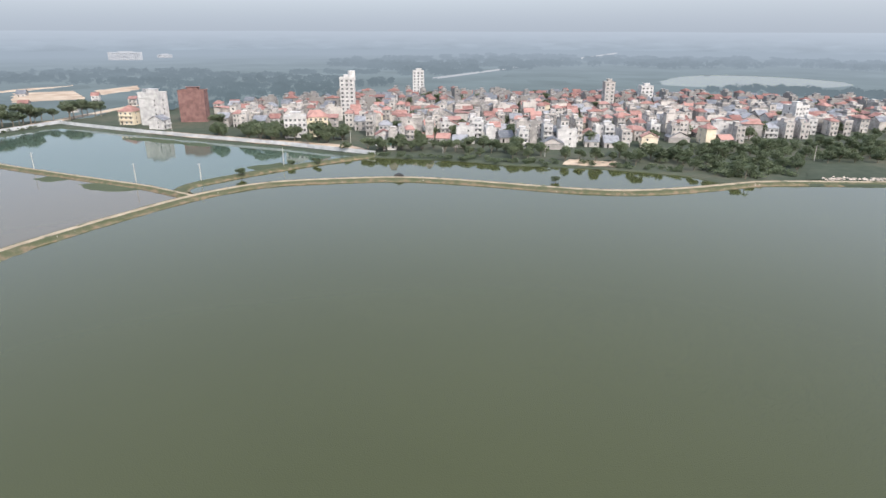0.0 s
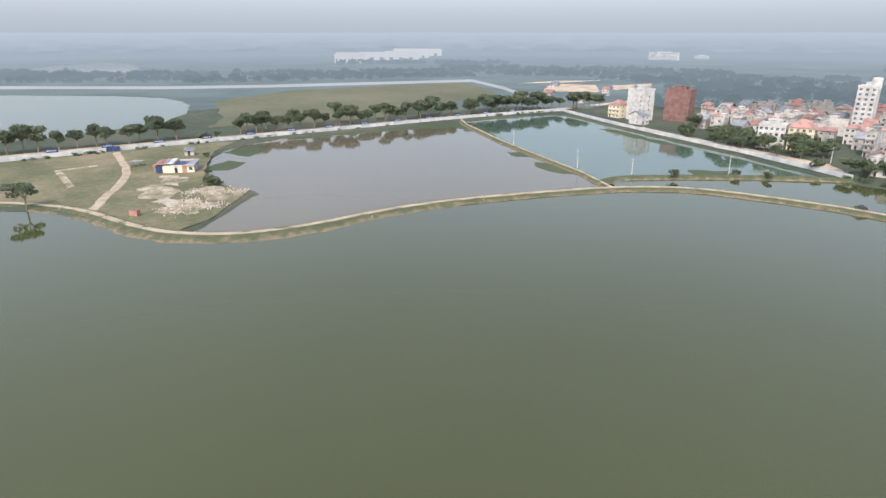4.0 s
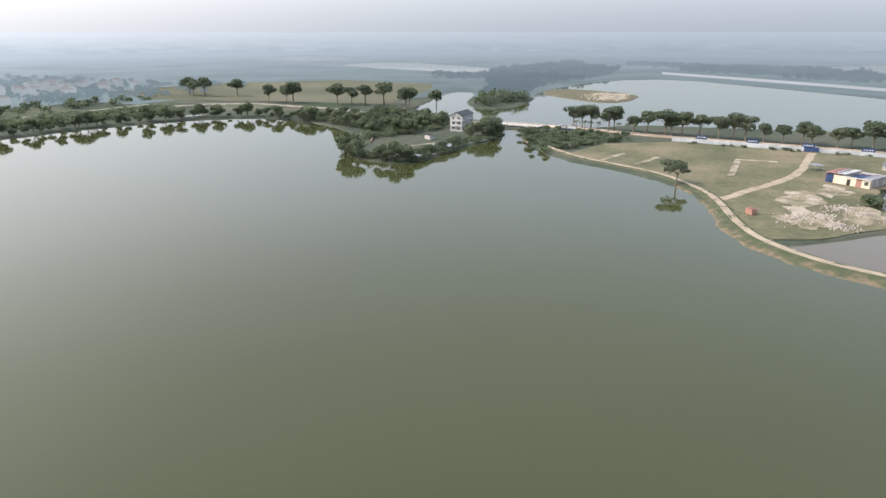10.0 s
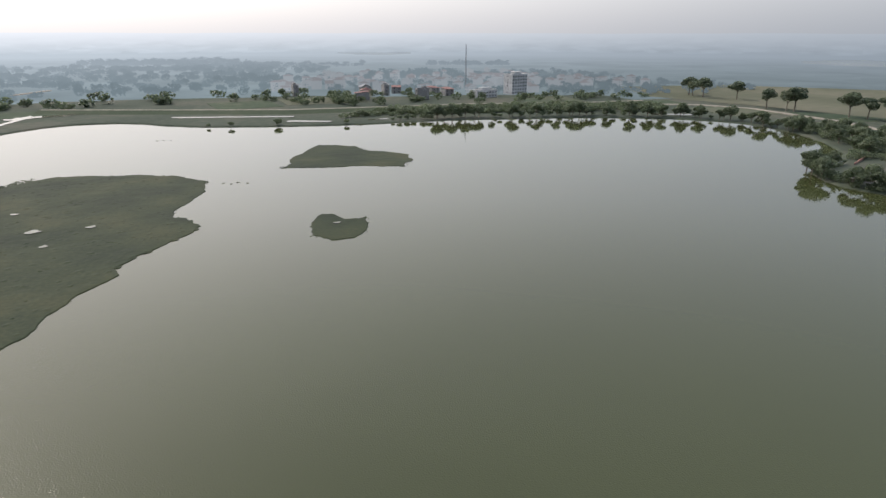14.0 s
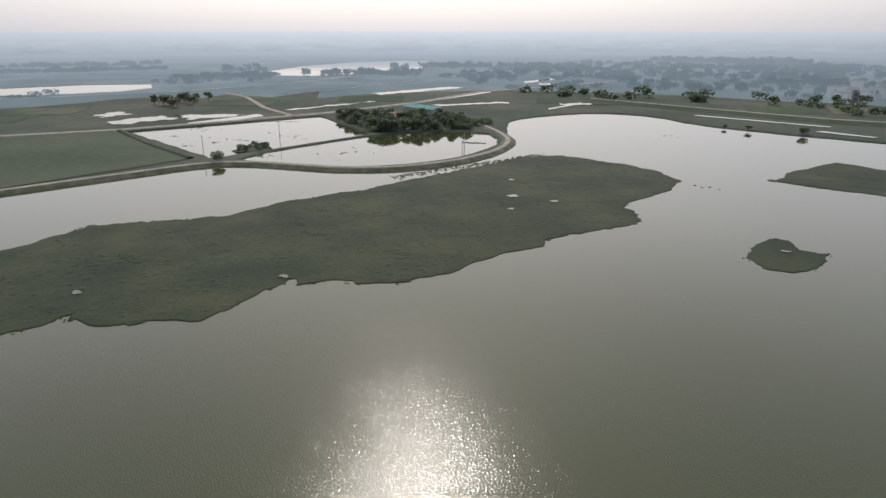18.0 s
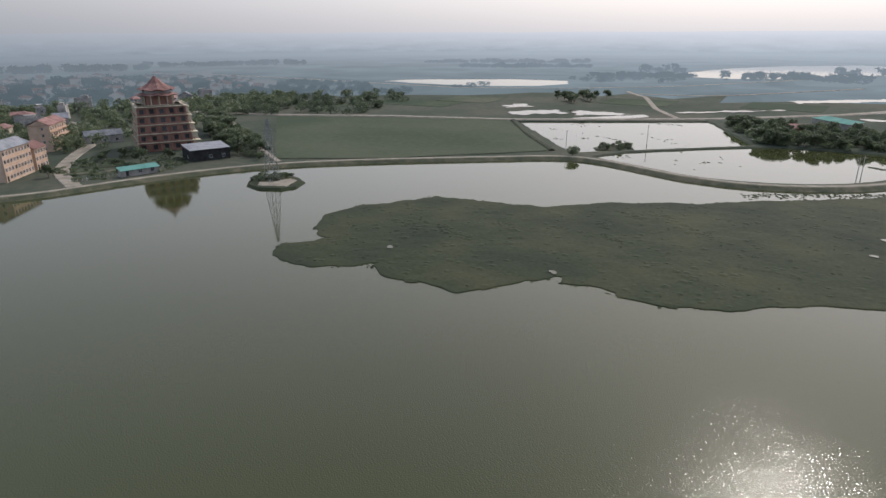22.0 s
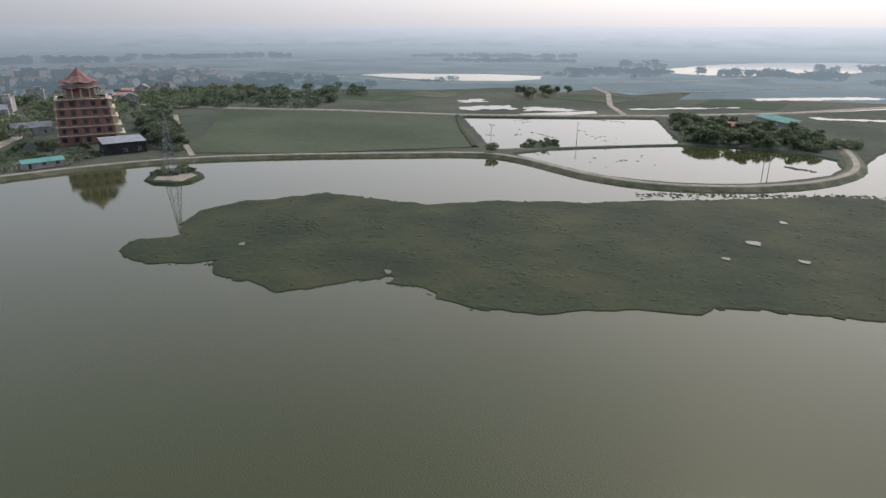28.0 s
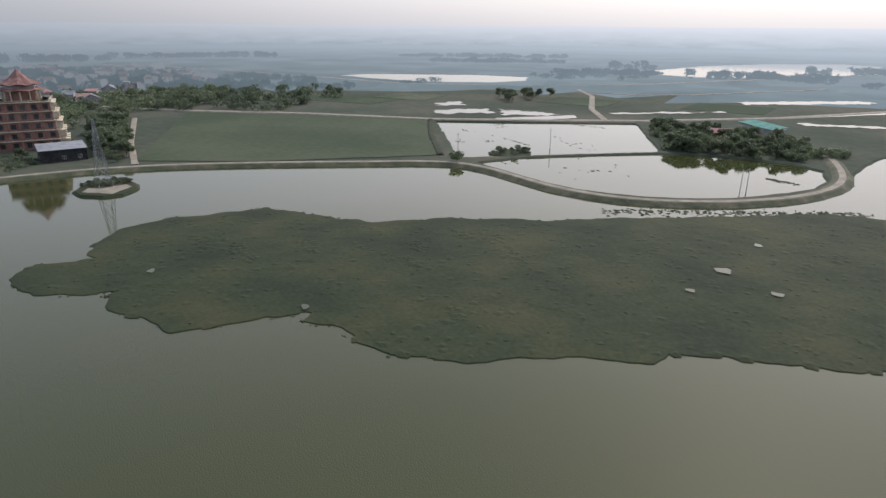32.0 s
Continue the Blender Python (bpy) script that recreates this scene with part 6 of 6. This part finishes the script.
sheet("islet_apron", [(229, 22), (221, 11), (231, 4), (236, 6), (233, 14), (236, 20)], 1.02, M_TRACK, "pale gravel apron at the foot of the pylon", "ground", wob=0.8, step=1.5, cell=2, bumpy=0.1)
for x, y in scatter([(238, 23), (236, 12), (240, 3), (249, 9), (248, 20)], 26, 95, 2) :
    plant(BUSHES, x, y, 0.8, rng.uniform(0.3, 0.6), label="scrubby bush on the pylon islet", rng=rng)

# ---- the south-eastern fields, ponds and tracks ----
sheet("field_rice", [(287, 2), (467, -38), (364, -188), (240, -138), (262, -50)], 1.0, M_FIELD, "flat green rice field", "field", wob=1, step=8)
sweep("road_fields", [(560, 60), (474, -41), (423, -119), (362, -190), (326, -255), (292, -325), (262, -430), (250, -560), (150, -760)], [(-4, 0.6), (-3.2, 1.35), (3.2, 1.35), (4, 0.6)], M_TRACK, "pale dirt road between the fields and ponds", "road")
sweep("hedge_bank", [(240, -140), (300, -163), (358, -190)], [(-3, 0.2), (-1, 1.6), (1, 1.6), (3, 0.2)], M_FLOAT, "dark weedy bank at the edge of the field", "bank", jag=0.5)
sweep("dike_small", [(229, -144), (219, -185), (199, -254)], [(-1.4, -0.4), (-0.7, 0.7), (0.7, 0.7), (1.4, -0.4)], M_BANK, "thin earth bund between two ponds", "dike", jag=0.4, step=2)
for k, pts in enumerate(([(450, -238), (454, -263), (428, -254), (426, -228)], [(405, -215), (398, -259), (370, -247), (385, -206)], [(391, -266), (360, -289), (340, -290), (358, -250)], [(470, -60), (420, -130), (416, -127), (466, -57)], [(330, -330), (300, -420), (306, -422), (336, -332)], [(240, -420), (190, -470), (185, -462), (232, -412)], [(140, -480), (60, -520), (56, -508), (134, -470)], [(330, -480), (290, -600), (310, -605), (350, -490)])):
    sheet("water_paddy", pts, 1.06, M_WATER_GREY, "shallow flooded paddy reflecting the sky", "pond", wob=7, step=2)
for pts in ([(263, -451), (245, -573), (237, -557), (256, -439)], [(256, -721), (238, -802), (229, -775), (247, -698)], [(230, -706), (186, -704), (180, -682), (222, -683)], [(137, -438), (124, -499), (120, -487), (134, -428)], [(346, -236), (336, -298), (322, -291), (331, -232)]):
    sheet("water_strip", pts, 1.09, M_WATER_GREY, "narrow flooded strip reflecting the sky", "pond", wob=1.5)
levee = [(1037, -32), (817, -160), (600, -271), (528, -382), (492, -504), (489, -942)]
# grass of the levee replaced by the far land's glowing painted haze
sweep("levee_east", levee, [(-14, 0.5), (-4, 4.5), (4, 4.5), (14, 0.5)], M_HAZELAND, "long grassy river levee", "levee", jag=0.03, step=8)
sweep("road_levee_east", levee, [(-2.6, 4.4), (-2.4, 4.58), (2.4, 4.58), (2.6, 4.4)], M_TRACK, "pale road along the top of the levee", "road", step=8)
sweep("road_branch", [(300, -300), (360, -335), (440, -400), (500, -430)], [(-2.5, 0.8), (-2.2, 1.2), (2.2, 1.2), (2.5, 0.8)], M_TRACK, "pale branch track up to the levee", "road")
sweep("road_branch_south", [(472, -422), (430, -452), (412, -500), (404, -600), (398, -690)], [(-2.5, 0.8), (-2.2, 1.2), (2.2, 1.2), (2.5, 0.8)], M_TRACK, "pale track across the wet fields", "road")
rng = random.Random(44)
for x, y in scatter([(202, -262), (176, -274), (152, -300), (148, -334), (185, -334), (240, -332), (268, -312)], 58, 96, 5):
    plant(VILLAGE_TREES, x, y, 0.8, rng.uniform(0.7, 1.1), label="dense green tree round the farm pond", group="trees of the pond farm", rng=rng)
put(house("farm_house", 14, 8, 1, M_WALLG, M_ROOFR, "gable", "low farmhouse with a dull red roof among trees", 3, balcony=False), 262, -318, 60, 0.9)
put(house("farm_house", 12, 8, 1, M_BRICK, M_ROOFR, "gable", "brick farm building with a red roof", 3, balcony=False), 222, -322, 50, 0.9)
put(house("green_barn", 34, 10, 1, M_WALLG, M_ROOFB, "shed", "long barn with a bright blue-green sheet roof", 4, balcony=False, h=6.4), 214, -342, 160, 0.9)
sheet("pond_islet", chaikin([(237, -162), (221, -175), (226, -188), (243, -190)], True, 1), 0.4, M_FLOAT, "small scrubby islet in the pond", "islet", wob=1, cell=2, bumpy=0.2, skirt=0.6, step=2)
for x, y in scatter([(236, -164), (224, -175), (228, -186), (241, -188)], 14, 97, 2.5):
    plant(BUSHES, x, y, 0.4, rng.uniform(0.5, 0.9), label="scrubby bush on the pond islet", rng=rng)
verts, faces = [], []
rr = random.Random(9)
for cx, cy, rx, ry, n in ((310, -193, 6, 3, 9), (270, -186, 7, 3, 8), (275, -171, 6, 4, 8), (297, -275, 9, 4, 14), (285, -281, 8, 3, 10), (262, -200, 14, 1.2, 20), (130, -252, 6, 2.2, 40), (124, -254, 5, 1.5, 20), (320, -225, 16, 9, 18), (240, -225, 20, 14, 14), (215, -170, 9, 10, 16), (180, -190, 25, 16, 14)):
    for _ in range(n):                       # low mats of weed and debris
        x, y, r = cx + rr.gauss(0, 0.5) * rx, cy + rr.gauss(0, 0.5) * ry, rr.uniform(0.4, 1.5)
        k = len(verts)
        verts += [(x + r * rr.uniform(0.7, 1.3) * math.cos(j), y + 0.7 * r * rr.uniform(0.7, 1.3) * math.sin(j), -0.02) for j in range(6)] + [(x, y, rr.uniform(0.12, 0.3))]
        faces += [(k + j, k + (j + 1) % 6, k + 6) for j in range(6)]
tagged(new("pond_scraps", pydata("pond_scraps", verts, faces, M_FLOAT)), "low mats of weed and debris in the flooded ponds", "weed", kind="stuff")
plant(BUSHES, 221, -140, 1.2, 1.5, label="round solitary tree on the dike", rng=rng)
for x, y in scatter([(430, -300), (470, -310), (480, -350), (440, -360)], 12, 98, 6):
    plant(VILLAGE_TREES, x, y, 0.8, rng.uniform(0.9, 1.2), label="tall tree in the clump by the levee", rng=rng)


def pole(height, label):
    top = tagged(empty("utility_pole"), label, "utility pole")
    bm = bmesh.new()
    limb(bm, (0, 0, -1), (0, 0, height), 0.2, 0.12, 8)
    part("shaft", bm, M_CONC, top)
    part("crossarm", boxes((-0.9, 0.9, -0.06, 0.06, height - 0.9, height - 0.78)), M_STEEL, top)
    for x in (-0.75, 0, 0.75):
        part("insulator", boxes((x - 0.05, x + 0.05, -0.05, 0.05, height - 0.78, height - 0.55)), M_WALLW, top)
    return top


pl = pole(11, "slim concrete utility pole standing in water")
for x, y in ((118, -214), (119, -219), (243, -152), (236, -206)):
    put(pl, x, y, 30, 0.0)
pl2 = pole(9, "slim concrete utility pole on the bank")
for x, y in ((-150, 296), (-216, 322), (-118, 296), (-88, 338), (-60, 402), (-106, 420), (213, 352), (-190, 436), (0, 372), (60, 362)):
    put(pl2, x, y, 20, 0.9)
wood("wood_field_belt", [(470, -20), (440, -90), (520, -170), (640, -230), (820, -140), (700, -60), (560, 0)], 200, 99, "belt of dark trees behind the rice field", height=7, spread=5, per=120, size=1.0)

# ---- far land ----
wood("wood_northwest", [(-1150, 40), (-990, 240), (-830, 400), (-660, 760), (-840, 820), (-1040, 470), (-1300, 130)], 420, 101, "belt of trees behind the white wall", height=8, spread=6, per=85, size=1.6)
wood("wood_north", [(-780, 780), (-540, 860), (-370, 810), (-300, 650), (-240, 560), (-190, 640), (-120, 720), (-60, 900), (-500, 1150), (-950, 950)], 560, 102, "wide belt of trees behind the town", height=8, spread=6, per=85, size=1.6)
wood("wood_northeast", [(-40, 1000), (200, 1250), (700, 1250), (1100, 900), (900, 1500), (200, 1800), (-300, 1500)], 330, 103, "far woods beyond the town", height=11, spread=14, per=80, size=3.4)
wood("scrub_peninsula", [(-376, -205), (-362, -168), (-338, -136), (-300, -126), (-330, -112), (-360, -95), (-410, -100), (-425, -150), (-400, -235)], 230, 141, "dense undergrowth of the peninsula", M_LEAF, 4.5, 3.2, 90, 0.65)
wood("scrub_peninsula_shore", [(-252, -98), (-256, -106), (-275, -119), (-300, -124), (-298, -116), (-270, -106), (-262, -84), (-264, -72), (-320, -64), (-345, -54), (-388, -60), (-388, -50), (-345, -44), (-316, -53), (-258, -61), (-248, -80)], 170, 142, "overhanging bushes round the tip of the peninsula", M_LEAF, 3.2, 2.0, 80, 0.5)
wood("scrub_farm", [(202, -258), (176, -272), (150, -298), (144, -332), (185, -334), (240, -332), (272, -312)], 160, 143, "dense undergrowth round the pond farm", M_LEAF, 4.5, 3.2, 90, 0.7)
wood("scrub_south_dike", [(150, -156), (131, -166), (114, -192), (106, -225), (102, -222), (110, -188), (128, -162), (148, -152)], 70, 144, "tufts of weed at the foot of the curving dike", M_LEAF, 0.9, 0.8, 30, 0.35, 0.1)
wood("scrub_pagoda", [(272, 92), (300, 104), (335, 95), (330, 66), (322, 28), (292, 46), (276, 58)], 120, 145, "gardens and low scrub in front of the pagoda", M_LEAF, 1.3, 1.6, 60, 0.4)

# far factory sheds, long pale blocks and the causeway, glowing in painted haze colours
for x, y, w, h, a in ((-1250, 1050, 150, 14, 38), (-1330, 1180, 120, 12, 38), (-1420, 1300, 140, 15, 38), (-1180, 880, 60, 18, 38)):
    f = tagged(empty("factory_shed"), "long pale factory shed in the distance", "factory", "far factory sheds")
    part("wall", boxes((-w / 2, w / 2, 0, 45, -0.5, h)), M_HAZEWALL, f)
    part("roof", gable(w, 45, h, 5, 1.0), M_HAZEWALL, f)
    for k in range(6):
        part("bay_door", boxes((-w / 2 + w * (k + 0.3) / 6, -w / 2 + w * (k + 0.7) / 6, -0.15, 0.0, 0.2, h * 0.5)), M_HAZELAND, f)
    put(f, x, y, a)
put(tower_block("barrack_block", 75, 14, 5, M_HAZEWALL, "long cream five-storey block in the distance", 16), -770, 1560, 5)
put(tower_block("barrack_block", 34, 12, 2, M_HAZEWALL, "low pale block in the distance", 8), -730, 1690, 5)
sweep("causeway_north", [(-13, 983), (185, 1358), (563, 2121)], [(-5, 0.6), (-3, 2.5), (3, 2.5), (5, 0.6)], M_HAZEWALL, "pale causeway across the far fields", "road", step=40)
for pts in ([(-430, 630), (-493, 725), (-441, 759), (-377, 667)], [(-418, 760), (-400, 838), (-371, 775), (-381, 708)], [(-528, 700), (-520, 780), (-480, 836), (-492, 760)]):
    sheet("bare_building_land", pts, 1.5, M_BARE, "cleared pale building land", "ground", wob=6, step=10)
for x, y, k in ((-400, 600, 3), (-352, 640, 1), (-330, 560, 3), (-460, 690, 9), (-300, 610, 8)):
    put(KINDS[k], x, y, 20, group="houses beyond the roadside trees")
wood("wood_river", [(620, -250), (700, -300), (720, -520), (600, -640), (560, -560), (640, -430)], 45, 151, "trees along the river bank", height=7, spread=6, per=85, size=1.3)
rng = random.Random(77)
for k in range(34):                          # belts of trees and hamlets that fade one behind another in painted haze
    a, r = rng.uniform(0, math.tau), rng.uniform(820, 1420)
    w, d = rng.uniform(0.05, 0.16), rng.uniform(8, 26)
    belt = [(q * math.cos(b), q * math.sin(b)) for b, q in ((a - w, r), (a, r - d * 0.4), (a + w, r), (a + w, r + d), (a, r + d * 1.4), (a - w, r + d))]
    wood("far_belt", belt, int(w * r * 0.28), 200 + k, "far belt of trees in painted haze", height=rng.uniform(7, 13), spread=9, per=70, size=2.6)
# all trees beyond FAR, unlit, with the haze painted into their glow
tagged(new("backdrop_far_woods", pydata("backdrop_far_woods", far_v, far_f, M_HAZEWOOD)), "far belts of trees in painted blue-grey haze", "backdrop", kind="structure")
